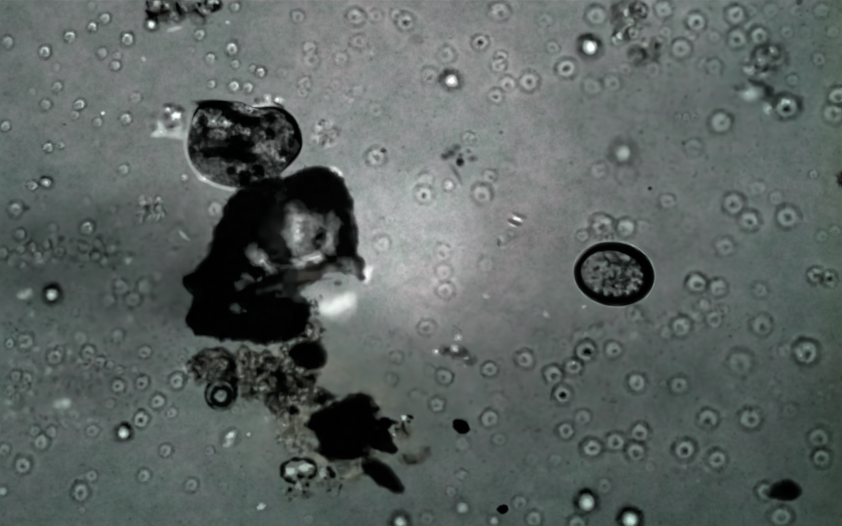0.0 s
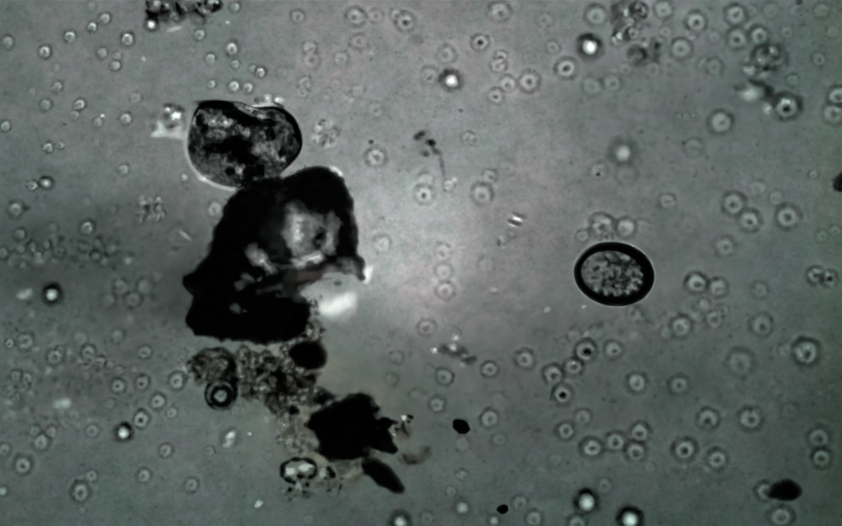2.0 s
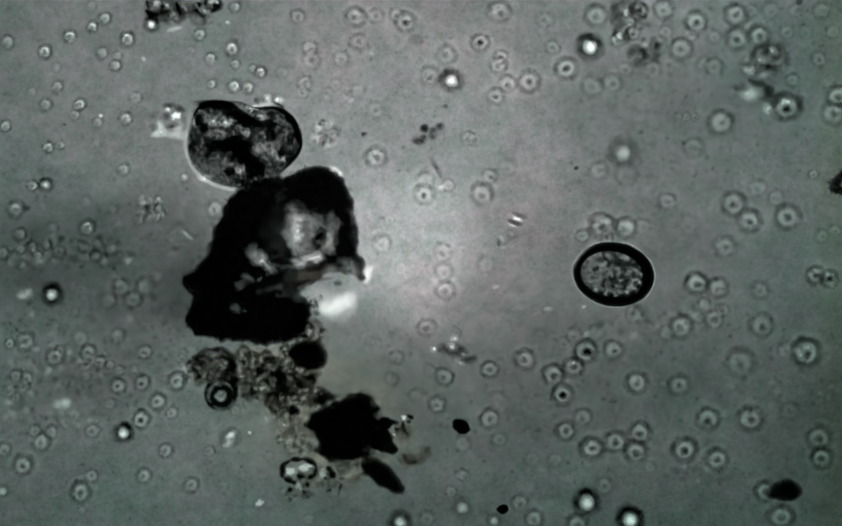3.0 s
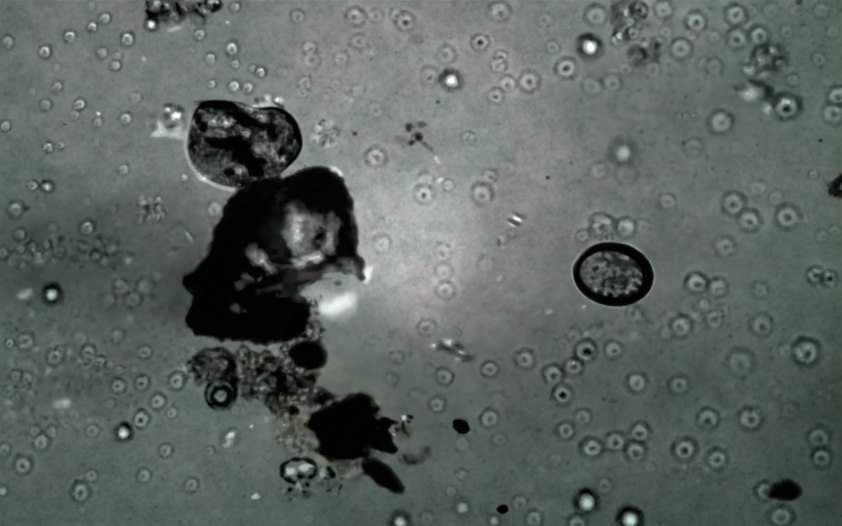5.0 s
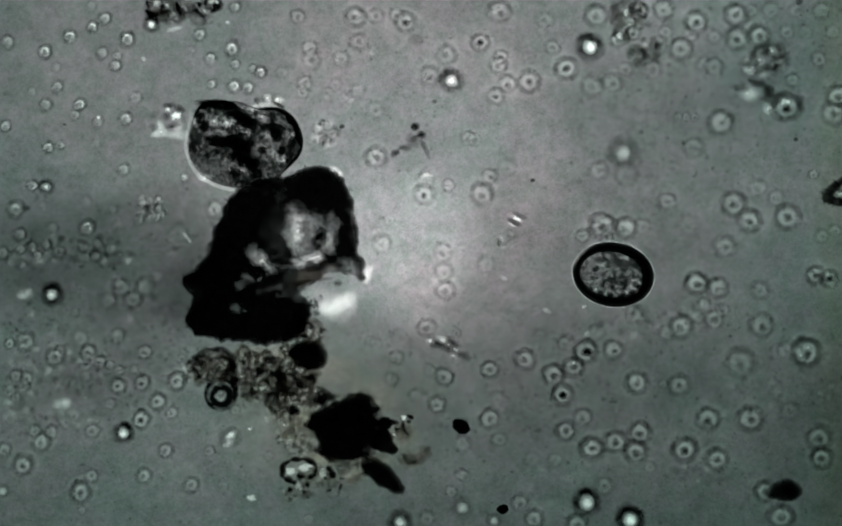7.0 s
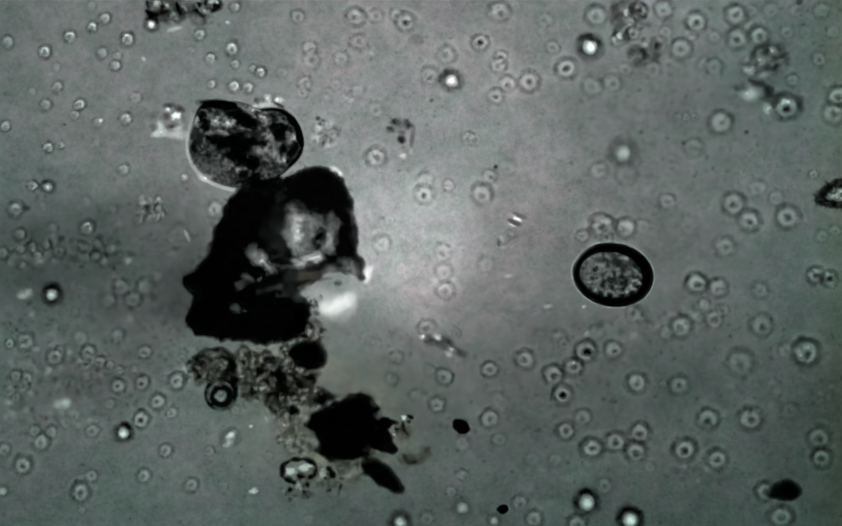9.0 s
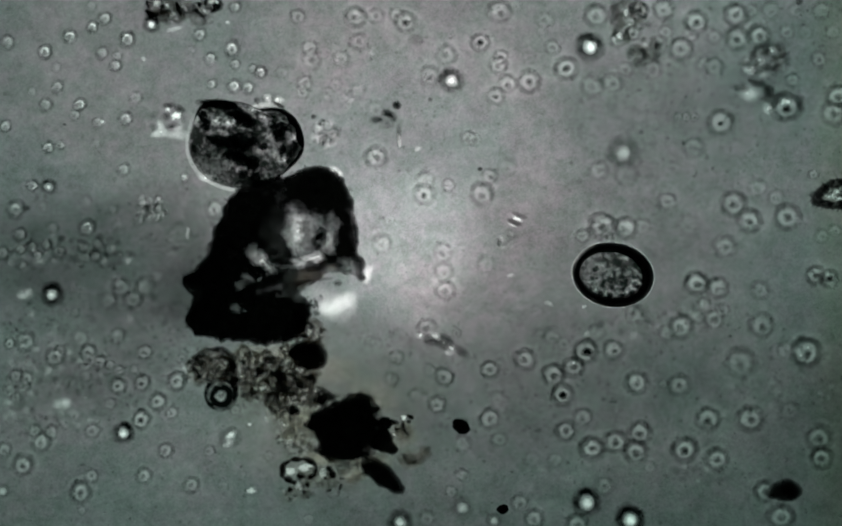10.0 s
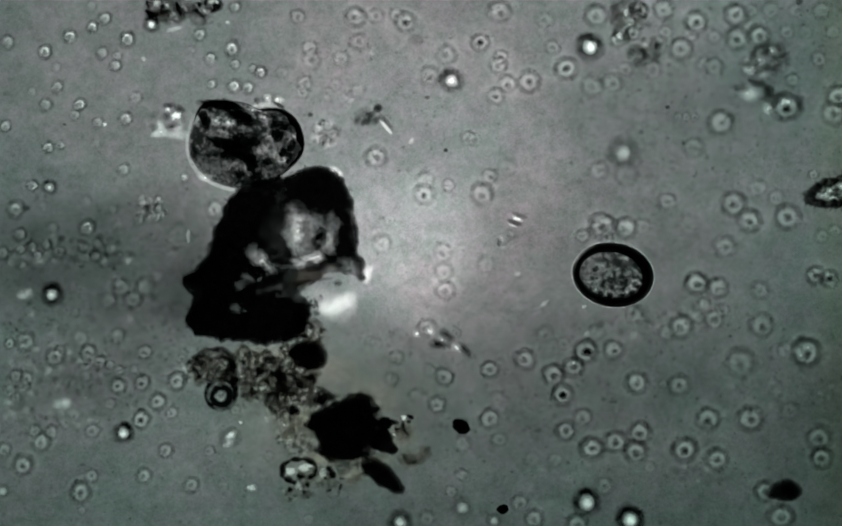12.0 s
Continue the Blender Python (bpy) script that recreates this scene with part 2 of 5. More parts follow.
def mass(name, parent, ox, oy, lumps, windows, material, high=0.03, step=2.5, soft=9.0, rag=4.0, seed=0, label="", shape=None, clear=None, panes=(), dense=210.0, spot=15.0, blend=6.0, patch=1.1):
    """Uneven matter heaped on the slide. lumps: x, y, rx, ry, turn of the heaps that make it up;
    windows: x, y, rx, ry, turn, share taken away where it is thin; clear: size of the mottling, least and
    most share of light that comes through; panes: x, y, rx, ry, turn, share of light, edge of thin places."""
    rows = np.array(lumps, float)
    reach = np.maximum(rows[:, 2], rows[:, 3])
    x0, x1 = (rows[:, 0] - reach).min() - 8, (rows[:, 0] + reach).max() + 8
    y0, y1 = (rows[:, 1] - reach).min() - 8, (rows[:, 1] + reach).max() + 8
    px, py = np.meshgrid(np.arange(x0, x1, step), np.arange(y0, y1, step))

    def oval(gx, gy, x, y, rx, ry, turn):
        c, s = math.cos(radians(turn)), math.sin(radians(turn))
        u, v = (gx - x) * c - (gy - y) * s, (gx - x) * s + (gy - y) * c
        return np.sqrt((u / rx) ** 2 + (v / ry) ** 2)

    def field(scale, shift):
        return np.array([noise.noise((x / scale + seed * 3.7, y / scale, shift)) for x, y in zip(px.flat, py.flat)]).reshape(px.shape)

    def cloudy(scale, shift):
        return field(scale, shift) + 0.6 * field(scale * 0.5, shift + 3.3) + 0.45 * field(scale * 0.25, shift + 5.1)

    if shape:
        d = shape(px - ox, py - oy)
    else:
        total = sum(np.exp(-(oval(px, py, *r) - 1) * min(r[2], r[3]) / blend) for r in rows)
        d = -blend * np.log(total + 1e-30)
    d = d + rag * field(16.0, 1.0) + 0.22 * rag * field(9.0, 5.0)
    t = np.where(d < 0, high * (1 - np.exp(np.minimum(d, 0) / soft)), 0)
    if windows:
        cloud = np.clip(1.12 + 0.5 * field(10.0, 31.0), 0, 1.0)
        wx, wy = px + 9 * field(20.0, 21.0) + 4 * field(8.0, 23.0), py + 9 * field(20.0, 25.0) + 4 * field(8.0, 27.0)
        for x, y, rx, ry, turn, w in windows:
            t = t * (1 - w * cloud * np.exp(-oval(wx, wy, x, y, rx, ry, turn) ** 2 * 1.1))
    if clear or panes:
        light = np.zeros(px.shape)
        if clear:
            size, least, most = clear
            k = np.clip(0.5 + 1.15 * cloudy(size, 41.0), 0, 1)
            light = least * (most / least) ** k
        if panes:
            wx, wy = px + 9 * field(17.0, 51.0) + 5 * field(7.0, 53.0), py + 9 * field(17.0, 55.0) + 5 * field(7.0, 57.0)
            patchy = np.clip(0.9 + patch * cloudy(spot, 61.0), 0.1, 1.2)
            for x, y, rx, ry, turn, share, edge in panes:
                k = np.clip((1 + edge - oval(wx, wy, x, y, rx, ry, turn)) / (2 * edge), 0, 1)
                light = np.maximum(light, share * patchy * k * k * (3 - 2 * k))
        t = np.minimum(t, -np.log(np.clip(light, 0.0008, 0.99)) / dense)
    keep = d < 0
    index = -np.ones(px.shape, int)
    faces, verts = [], []
    some = keep[:-1, :-1] | keep[1:, :-1] | keep[:-1, 1:] | keep[1:, 1:]
    for i, j in zip(*np.nonzero(some)):
        quad = []
        for a, b in ((i, j), (i + 1, j), (i + 1, j + 1), (i, j + 1)):
            if index[a, b] < 0:
                index[a, b] = len(verts)
                verts.append(((px[a, b] - ox) / 1000, -(py[a, b] - oy) / 1000, float(t[a, b])))
            quad.append(int(index[a, b]))
        faces.append(quad)
    me = bpy.data.meshes.new(name)
    me.from_pydata(verts, [], faces)
    return piece(name, me, material, parent, label)


def lit_side_turn(x, y):
    """Turn of a cell's painted bright side, by its place in the field."""
    return -38 if x < 520 else (-14 if x < 900 else 8)


RNG = random.Random(5)


def cell(x, y, r, s, turn=None):
    faint = s < 0.4
    if x > 1000 and 0.2 < s < 0.8:
        s *= 1.2
    elif 520 < x and y < 350 and 0.2 < s < 0.8:
        s *= 1.15
    # light from one side, painted in: a bright crescent and a shade blot
    side_lit = x < 520 and y < 300 or x < 330 and y < 520
    # over the bright middle, cells are drawn fainter, for the strong light there
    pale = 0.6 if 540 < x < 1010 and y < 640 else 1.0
    label = "faint pale round cell with a dim nucleus on wet glass" if faint else "round translucent cell with a bright ring and dark nucleus"
    c = thing("round_cell", x, y, label, "cell", "cells scattered over the slide", lit_side_turn(x, y) + RNG.uniform(-30, 30) if turn is None else turn, (1.12 if side_lit else 1.3) * r / 1000)
    v = RNG.randrange(3)
    piece("wall", unit("wall%d" % v, lambda: dome(0.40, 1.0, 0.10, 24, 6, 0.10, v)), M_WALL, c, "", s * (0.4 + 0.6 * pale))
    key, matter = ("side_plasm%d", M_SIDE_LIT) if side_lit else ("plasm%d", M_BODY)
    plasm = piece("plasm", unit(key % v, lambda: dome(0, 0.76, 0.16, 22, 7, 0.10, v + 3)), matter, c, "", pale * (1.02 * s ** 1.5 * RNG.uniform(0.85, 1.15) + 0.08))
    b = piece("nucleus", unit("nucleus%d" % v, lambda: dome(0, 0.32, 0.10, 16, 4, 0.15, v + 6, z0=0.17)), M_CORE, c, "", s * RNG.uniform(0.5, 1.05) * (1.25 if s > 0.6 else 1.0))
    b.location = (RNG.uniform(-0.05, 0.05), RNG.uniform(-0.14, -0.02), 0)
    b.scale = (RNG.uniform(1.1, 1.45), 1.1, 1.0)
    # in one corner the bodies are a little drawn out along a diagonal
    long = 1.03 + 0.12 * abs(noise.noise((x * 0.05, y * 0.05, 2.0))) if x < 520 else 0.98
    c.scale.x, c.scale.y = c.scale.x / long, c.scale.y * long
    if side_lit:
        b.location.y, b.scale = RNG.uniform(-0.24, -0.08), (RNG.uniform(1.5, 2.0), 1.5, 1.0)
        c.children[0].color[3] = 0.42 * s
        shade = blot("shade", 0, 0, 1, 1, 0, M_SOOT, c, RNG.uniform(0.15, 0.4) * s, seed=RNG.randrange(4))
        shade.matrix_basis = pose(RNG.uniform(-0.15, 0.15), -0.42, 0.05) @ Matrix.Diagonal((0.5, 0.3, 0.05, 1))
    elif s >= 0.45:
        f = piece("fringe", unit("fringe%d" % v, lambda: dome(0.48, 1.0, 0.04, 24, 5, 0.08, v + 9)), M_FRINGE, c, "", 0.55 * s)
        f.scale = (1.28, 1.28, 1.0)
    # these blots stand for image noise that roughens the rings, not for organelles
    if s >= 0.35:
        for k in range(RNG.randrange(4, 8)):
            a, q, g = RNG.uniform(0, 6.283), RNG.uniform(0.15, 0.75), RNG.uniform(0.09, 0.2)
            b = blot("granule", 0, 0, 1, 1, 0, M_SOOT if k % 3 else M_GLARE, plasm, RNG.uniform(0.2, 0.55) * s * (1 if k % 3 else 0.45), seed=RNG.randrange(4))
            b.matrix_basis = pose(q * math.cos(a), q * math.sin(a), 0.2 if k % 3 else 0.02, 0, 0, RNG.uniform(0, 180)) @ Matrix.Diagonal((g * RNG.uniform(1, 1.9), g, 0.1, 1))
    return c


def mottle(x, y, rx, ry, dark, clear, seed, s=1.0, label="patch of fine mottled grains on the slide"):
    """A patch of fine dark and clear grains."""
    c = thing("grainy_patch", x, y, label, "grains", "grainy patches")
    rng = random.Random(seed)
    for i in range(dark + clear):
        a, q = rng.uniform(0, 6.283), math.sqrt(rng.random())
        g = rng.uniform(5, 10)
        blot("dark_grain" if i < dark else "clear_grain", rx * q * math.cos(a), ry * q * math.sin(a), g * rng.uniform(0.9, 1.6), g, rng.uniform(0, 180), M_SOOT if i < dark else M_GLARE, c,
             s * (rng.uniform(0.3, 0.9) if i < dark else rng.uniform(0.12, 0.5)), z=0.002 if i < dark else 0.0003, high=0.1, seed=rng.randrange(4))
    return c


def droplet(x, y, r, s, turn=None):
    c = thing("bright_droplet", x, y, "round droplet with a painted bright centre and thick dark rim", "droplet", "droplets on the slide",
              lit_side_turn(x, y) + 20 if turn is None else turn, r / 1000)
    v = RNG.randrange(3)
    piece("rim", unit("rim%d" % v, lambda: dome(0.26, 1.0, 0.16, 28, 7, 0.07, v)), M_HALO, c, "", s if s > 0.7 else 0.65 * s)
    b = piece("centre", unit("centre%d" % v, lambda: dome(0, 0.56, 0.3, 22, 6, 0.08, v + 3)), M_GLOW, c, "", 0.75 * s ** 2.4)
    b.location = (0.02, -0.04, 0)
    return c


def speck(x, y, rx, ry, turn=0, s=1.0, name="dark_speck", label="tiny dark speck drifting in the water"):
    c = thing(name, x, y, label, "speck", "specks in the water", turn)
    blot("grain", 0, 0, rx, ry, 0, M_SPECK, c, s, seed=RNG.randrange(4), high=0.6)
    return c


def shred(x, y, rx, ry, turn=0, s=1.0):
    c = thing("dark_shred", x, y, "dark frayed shred of debris between clear beads", "shred", "dark shreds", turn)
    blot("grain", 0, 0, rx * 1.35, ry * 1.5, 0, M_SOOT, c, s, seed=RNG.randrange(4), high=0.1)
    blot("grain", rx * 0.4, ry * 0.5, rx * 0.7, rx * 0.5, 0, M_SOOT, c, s * 0.7, seed=RNG.randrange(4), high=0.1)
    return c


def fleck(x, y, rx, ry, turn=0, s=1.0, shade=0.5, label="small bright clear fleck with a dark edge"):
    c = thing("bright_fleck", x, y, label, "fleck", "flecks in the water", turn)
    if shade:
        blot("shade", 1, 2, rx * 1.7, ry * 1.9, 0, M_SMUDGE, c, s * shade, seed=RNG.randrange(4))
    blot("grain", 0, 0, rx, ry, 0, M_FLECK, c, s, z=0.002, seed=RNG.randrange(4), high=0.5)
    return c


# ---- the slide ----
def slide():
    bm = bmesh.new()
    bmesh.ops.create_cube(bm, size=1)
    for v in bm.verts:
        v.co = (v.co.x * 2.6, v.co.y * 1.7, v.co.z * 0.04 - 0.0205)
    bmesh.ops.bevel(bm, geom=list(bm.edges), offset=0.006, segments=2, affect="EDGES")
    me = bpy.data.meshes.new("glass_slide")
    bm.to_mesh(me)
    bm.free()
    me.materials.append(slide_material())
    ob = new("glass_slide", me)
    ob.visible_shadow = False
    return tagged(ob, "wet glass microscope slide lit from below, grey and greener at one border", "slide", kind="structure")


slide()


# ---- the large dark clump ----
def solids(parent, rows, material, name="lump", rough=0.2, high=0.5, detail=3, base=0):
    """rows: x, y, rx, ry in mm from the thing's origin, turn in degrees."""
    for i, (x, y, rx, ry, turn) in enumerate(rows):
        h = min(rx, ry) / 1000 * high
        part(name, lump(rx / 1000, ry / 1000, h, base + i + 1, rough, detail, freq=1.8), material, parent).matrix_basis = pose(x / 1000, -y / 1000, h * 0.92, 0, 0, turn)


def big_clump():
    c = thing("dark_clump", 520, 480, "large ragged black clump of debris with a clear hollow", "debris")
    heaps = [(470, 405, 56, 60, 20), (433, 460, 44, 66, -12), (425, 520, 66, 56, 0), (402, 583, 50, 46, 0), (470, 588, 80, 46, 0), (524, 578, 40, 44, 0), (505, 470, 80, 66, 0),
             (548, 400, 66, 74, 0), (585, 352, 54, 42, 20), (622, 372, 33, 42, 20), (634, 410, 27, 46, 10), (642, 455, 24, 46, 4), (646, 484, 22, 22, 0), (590, 455, 66, 52, 0),
             (498, 628, 22, 15, 0), (353, 522, 17, 11, -10), (358, 532, 12, 16, 0), (560, 510, 40, 26, 0), (392, 600, 42, 28, 0), (450, 606, 70, 26, 0), (520, 612, 40, 22, 0), (546, 598, 24, 34, 0), (510, 348, 22, 18, 0), (486, 350, 28, 13, 0), (661, 496, 15, 10, 30), (671, 510, 7, 14, 0), (556, 574, 19, 26, 0)]
    thin = [(557, 437, 24, 46, 8, 0.55, 0.5), (558, 440, 15, 34, 8, 0.75, 0.6), (549, 402, 12, 11, 10, 0.45, 0.6), (584, 414, 22, 16, -20, 0.42, 0.6), (614, 440, 13, 36, -14, 0.40, 0.6), (573, 484, 38, 10, 18, 0.55, 0.6),
            (514, 430, 22, 38, -10, 0.035, 0.7), (519, 464, 27, 17, 0, 0.06, 0.7), (524, 366, 9, 14, -20, 0.04, 0.7), (481, 477, 21, 13, -30, 0.4, 0.6),
            (503, 496, 14, 12, -40, 0.5, 0.6), (472, 458, 9, 6, 0, 0.2, 0.6), (463, 518, 11, 6, -20, 0.26, 0.6), (448, 531, 9, 10, -30, 0.16, 0.6), (484, 519, 4, 3, 0, 0.3, 0.6)]
    thin += [(438, 575, 13, 6, -35, 0.14, 0.6), (436, 572, 8, 6, -20, 0.26, 0.6), (454, 582, 6, 4, 0, 0.14, 0.6), (357, 541, 6, 5, 0, 0.15, 0.6), (528, 546, 13, 4, 25, 0.12, 0.6),
             (575, 512, 36, 15, 8, 0.22, 0.5), (634, 512, 34, 24, 12, 0.42, 0.5), (598, 541, 46, 16, 10, 0.6, 0.45), (655, 512, 9, 10, 0, 0.3, 0.5), (668, 500, 8, 10, 0, 0.2, 0.5)]
    mass("mass", c, 520, 480, heaps, [], M_MASS, 0.055, 1.6, 18.0, 6.0, seed=1, label="dense black matter", panes=thin, spot=22.0, patch=0.75)
    for i, (x, y, rx, ry, turn) in enumerate([(601, 440, 9, 16, 10), (622, 486, 26, 9, -28), (530, 491, 24, 4, 4), (538, 470, 7, 9, 0), (512, 470, 12, 6, 20), (586, 500, 24, 6, 14), (630, 527, 9, 6, 0), (604, 520, 20, 4, 8), (560, 526, 20, 5, 6), (520, 400, 10, 6, 30), (664, 494, 8, 14, 20)]):
        blot("strand", x - 520, y - 480, rx * 1.2, ry * 1.3, turn, M_SPECK if i < 2 else M_SOOT, c, 0.9 if i < 7 else 0.6, z=0.02, seed=i)
    for i, (x, y, rx, ry, turn, a) in enumerate([(574, 514, 40, 17, 8, 0.9), (612, 494, 26, 12, -20, 0.5), (556, 530, 26, 10, 8, 0.6)]):
        blot("thin_film", x - 520, y - 480, rx, ry, turn, M_VEIL, c, a, z=0.003, seed=i, high=0.05)
    rng = random.Random(20)
    for i in range(64):
        g = rng.uniform(3, 8)
        blot("crumb", rng.gauss(571, 11) - 520, rng.gauss(586, 19) - 480, g * 1.5, g, rng.uniform(0, 180), M_SOOT, c, rng.uniform(0.4, 0.95), z=0.012, seed=i)
    rng = random.Random(18)
    for i in range(70):
        x, y, rx, ry, turn = heaps[rng.choice((0, 1, 2, 3, 4, 5, 7, 8, 9, 10, 11, 12))]
        a, g = rng.uniform(0, 6.283), rng.uniform(4, 8)
        if math.hypot(x + rx * math.cos(a) - 560, y + ry * math.sin(a) - 440) > 75:
            blot("crumb", x + rx * 1.03 * math.cos(a) - 520, y + ry * 1.03 * math.sin(a) - 480, g * 1.4, g, rng.uniform(0, 180), M_SOOT, c, rng.uniform(0.25, 0.7), z=0.004, seed=i)
    for i in range(9):
        x, y = rng.gauss(560, 32), rng.gauss(452, 34)
        g = rng.uniform(2.5, 6)
        blot("grain", x - 520, y - 480, g * rng.uniform(1, 1.9), g, rng.uniform(0, 180), M_SOOT if i % 3 else M_GLARE, c, rng.uniform(0.1, 0.3), z=0.021 if i % 3 else 0.0005, seed=i)
    # white blots put the lamp's extra brightness into the thin places
    for i, (x, y, rx, ry, turn, a) in enumerate([(560, 436, 32, 34, 10, 0.5), (556, 412, 22, 22, 0, 0.3), (580, 482, 38, 10, 14, 0.8), (485, 484, 20, 13, -35, 0.9), (504, 500, 10, 8, 0, 0.7),
                                                  (462, 518, 12, 7, -35, 0.7), (439, 574, 12, 9, -24, 0.3), (612, 456, 12, 28, -14, 0.4), (590, 545, 34, 14, 10, 0.08), (447, 532, 8, 7, 0, 0.5)]):
        blot("hollow", x - 520, y - 480, rx * 1.2, ry * 1.2, turn, M_GLARE, c, a * 0.9, z=0.0004, high=0.02, seed=i)
    return c


def glare_flake(x, y, rx, ry, turn, s, label="bright glare flake beside the dark clump"):
    c = thing("clear_flake", x, y, label, "flake", "clear flakes", turn)
    n = max(1, round(1.6 * rx / ry)) if rx >= ry else max(1, round(1.6 * ry / rx))
    r = min(rx, ry)
    for i in range(n):
        u = (i - (n - 1) / 2) / max(n - 1, 1) * 1.5
        blot("flake", u * (rx - r) if rx >= ry else 0, 0 if rx >= ry else u * (ry - r), r * (1.25 - 0.3 * abs(u)), r * (1.2 - 0.3 * abs(u)), 50 * i, M_GLARE, c, s * 0.75, seed=(round(x) + i) % 4, high=0.05)
    return c


big_clump()
# soft white blots paint in the glare beside the clump
glare_flake(630, 568, 60, 34, 14, 0.26)
glare_flake(614, 574, 34, 20, 10, 0.48)
glare_flake(642, 562, 30, 20, 22, 0.55)
glare_flake(590, 548, 36, 18, 0, 0.1)
glare_flake(685, 512, 9, 24, -14, 0.4)
glare_flake(626, 322, 20, 10, -38, 0.7)
glare_flake(655, 408, 7, 18, 0, 0.35)
glare_flake(582, 612, 30, 18, 40, 0.4)


# ---- the lower clump with its litter ----
def lower_clump():
    c = thing("dark_clump", 645, 795, "ragged black clump of debris with lobed edges", "debris")
    mass("mass", c, 645, 795, [(645, 795, 58, 52, 0), (668, 757, 32, 26, -20), (612, 785, 40, 26, 0), (618, 834, 29, 26, 0), (660, 832, 40, 27, 0), (688, 795, 22, 42, 10)],
         [(690, 838, 10, 20, 40, 0.8), (652, 868, 10, 6, 0, 0.5)], M_MASS, 0.052, 1.6, 17.0, 8.0, seed=2, label="dense black matter")
    mass("lobe", c, 645, 795, [(713, 818, 20, 24, 0), (730, 834, 11, 13, 0), (700, 828, 12, 10, 0)], [(702, 806, 14, 5, -20, 0.7)], M_MASS, 0.03, 1.6, 5.0, 3.0, seed=3, blend=3.0)
    mass("knob", c, 645, 795, [(717, 789, 15, 10, 0), (704, 786, 8, 6, 0), (733, 786, 9, 4, 0)], [], M_MASS, 0.03, 1.6, 4.0, 2.0, seed=4, blend=2.0)
    rng = random.Random(19)
    for i in range(46):
        a, g = rng.uniform(0, 6.283), rng.uniform(4, 9)
        blot("crumb", (63 + rng.uniform(-6, 10)) * math.cos(a) + 4, (58 + rng.uniform(-6, 10)) * math.sin(a), g * 1.4, g, rng.uniform(0, 180), M_SOOT, c, rng.uniform(0.2, 0.65), z=0.004, seed=i)
    for i, (x, y, rx, ry) in enumerate([(598, 746, 10, 10), (549, 766, 12, 9), (586, 770, 22, 12), (612, 762, 30, 14), (580, 800, 24, 26), (680, 740, 26, 20), (700, 850, 30, 12), (640, 862, 44, 12)]):
        blot("fringe", x - 645, y - 795, rx, ry, 0, M_SPECK if i < 2 else M_SMUDGE, c, 0.95 if i < 2 else 0.7, z=0.002, seed=i)
    return c


def bean(x, y, rx, ry, turn, seed, label, name="black_grain", material=None):
    c = thing(name, x, y, label, "grain", "", turn)
    solids(c, [(0, 0, rx, ry, 0)], material or M_BLACK, "kernel", rough=0.14, base=seed)
    return c


def oblong(x, y, heaps, label, seed, blend=6.0):
    c = thing("black_grain", x, y, label, "grain")
    mass("kernel", c, x, y, heaps, [], M_MASS, 0.034 if blend <= 3 else 0.052 if x < 1400 else 0.075, 1.6, (16.0 if x < 1400 else 32.0) if blend > 3 else 4.5, 2.5, seed=seed, blend=blend)
    return c


lower_clump()
oblong(715, 887, [(688, 868, 17, 17, -30), (700, 872, 20, 18, -38), (714, 886, 26, 20, -40), (730, 899, 20, 15, -42), (744, 909, 11, 9, -20)], "black oblong grain lying against a dark clump", 5, 4.0)
oblong(573, 660, [(566, 656, 28, 22, 0), (584, 662, 24, 24, 0), (578, 672, 24, 14, 0)], "black rounded grain below the clump", 6)
oblong(1463, 912, [(1463, 912, 26, 20, 0), (1440, 918, 15, 9, 5), (1472, 916, 18, 15, 20)], "blurred black oval grain beside a pale cell", 7)
bean(859, 794, 18, 13, -32, 103, "small black bean-shaped grain on clear glass")
bean(936, 948, 11, 9, 10, 104, "tiny round black grain")
cell(1424, 915, 20, 0.8, 60)


def litter(x, y, label, heaps, dark, light, seed, high=0.010, veil=0.5, least=0.10, most=0.9, size=15.0, soft=9.0):
    """A loose heap of fine grains; heaps: x, y, rx, ry, turn."""
    c = thing("grainy_litter", x, y, label, "litter")
    rng = random.Random(seed)
    mass("bed", c, x, y, heaps, [], M_LITTER, high * 2.2, 1.6, soft, 10.0, seed=seed, clear=(size, least, most), dense=170.0)
    total = sum(r[2] * r[3] for r in heaps)
    for i, (px, py, rx, ry, turn) in enumerate(heaps):
        blot("veil", px - x, py - y, rx * 1.35, ry * 1.35, rng.uniform(0, 360), M_VEIL, c, veil, z=0.0006, high=0.01, seed=i)
        share = rx * ry / total
        for kind, count in ((0, round(dark * share)), (1, round(light * share))):
            for _ in range(count):
                a, q = rng.uniform(0, 6.283), math.sqrt(rng.random())
                gx, gy = px - x + rx * q * math.cos(a), py - y + ry * q * math.sin(a)
                g = rng.uniform(3.5, 8) if kind == 0 else rng.uniform(3, 7)
                blot("dark_grain" if kind == 0 else "clear_grain", gx, gy, g * rng.uniform(0.8, 1.6), g, rng.uniform(0, 180), M_SOOT if kind == 0 else M_GLARE, c,
                     rng.uniform(0.3, 1.0) if kind == 0 else rng.uniform(0.12, 0.45), z=0.023 + 0.002 * rng.random() if kind == 0 else 0.0003, seed=rng.randrange(4))
    return c


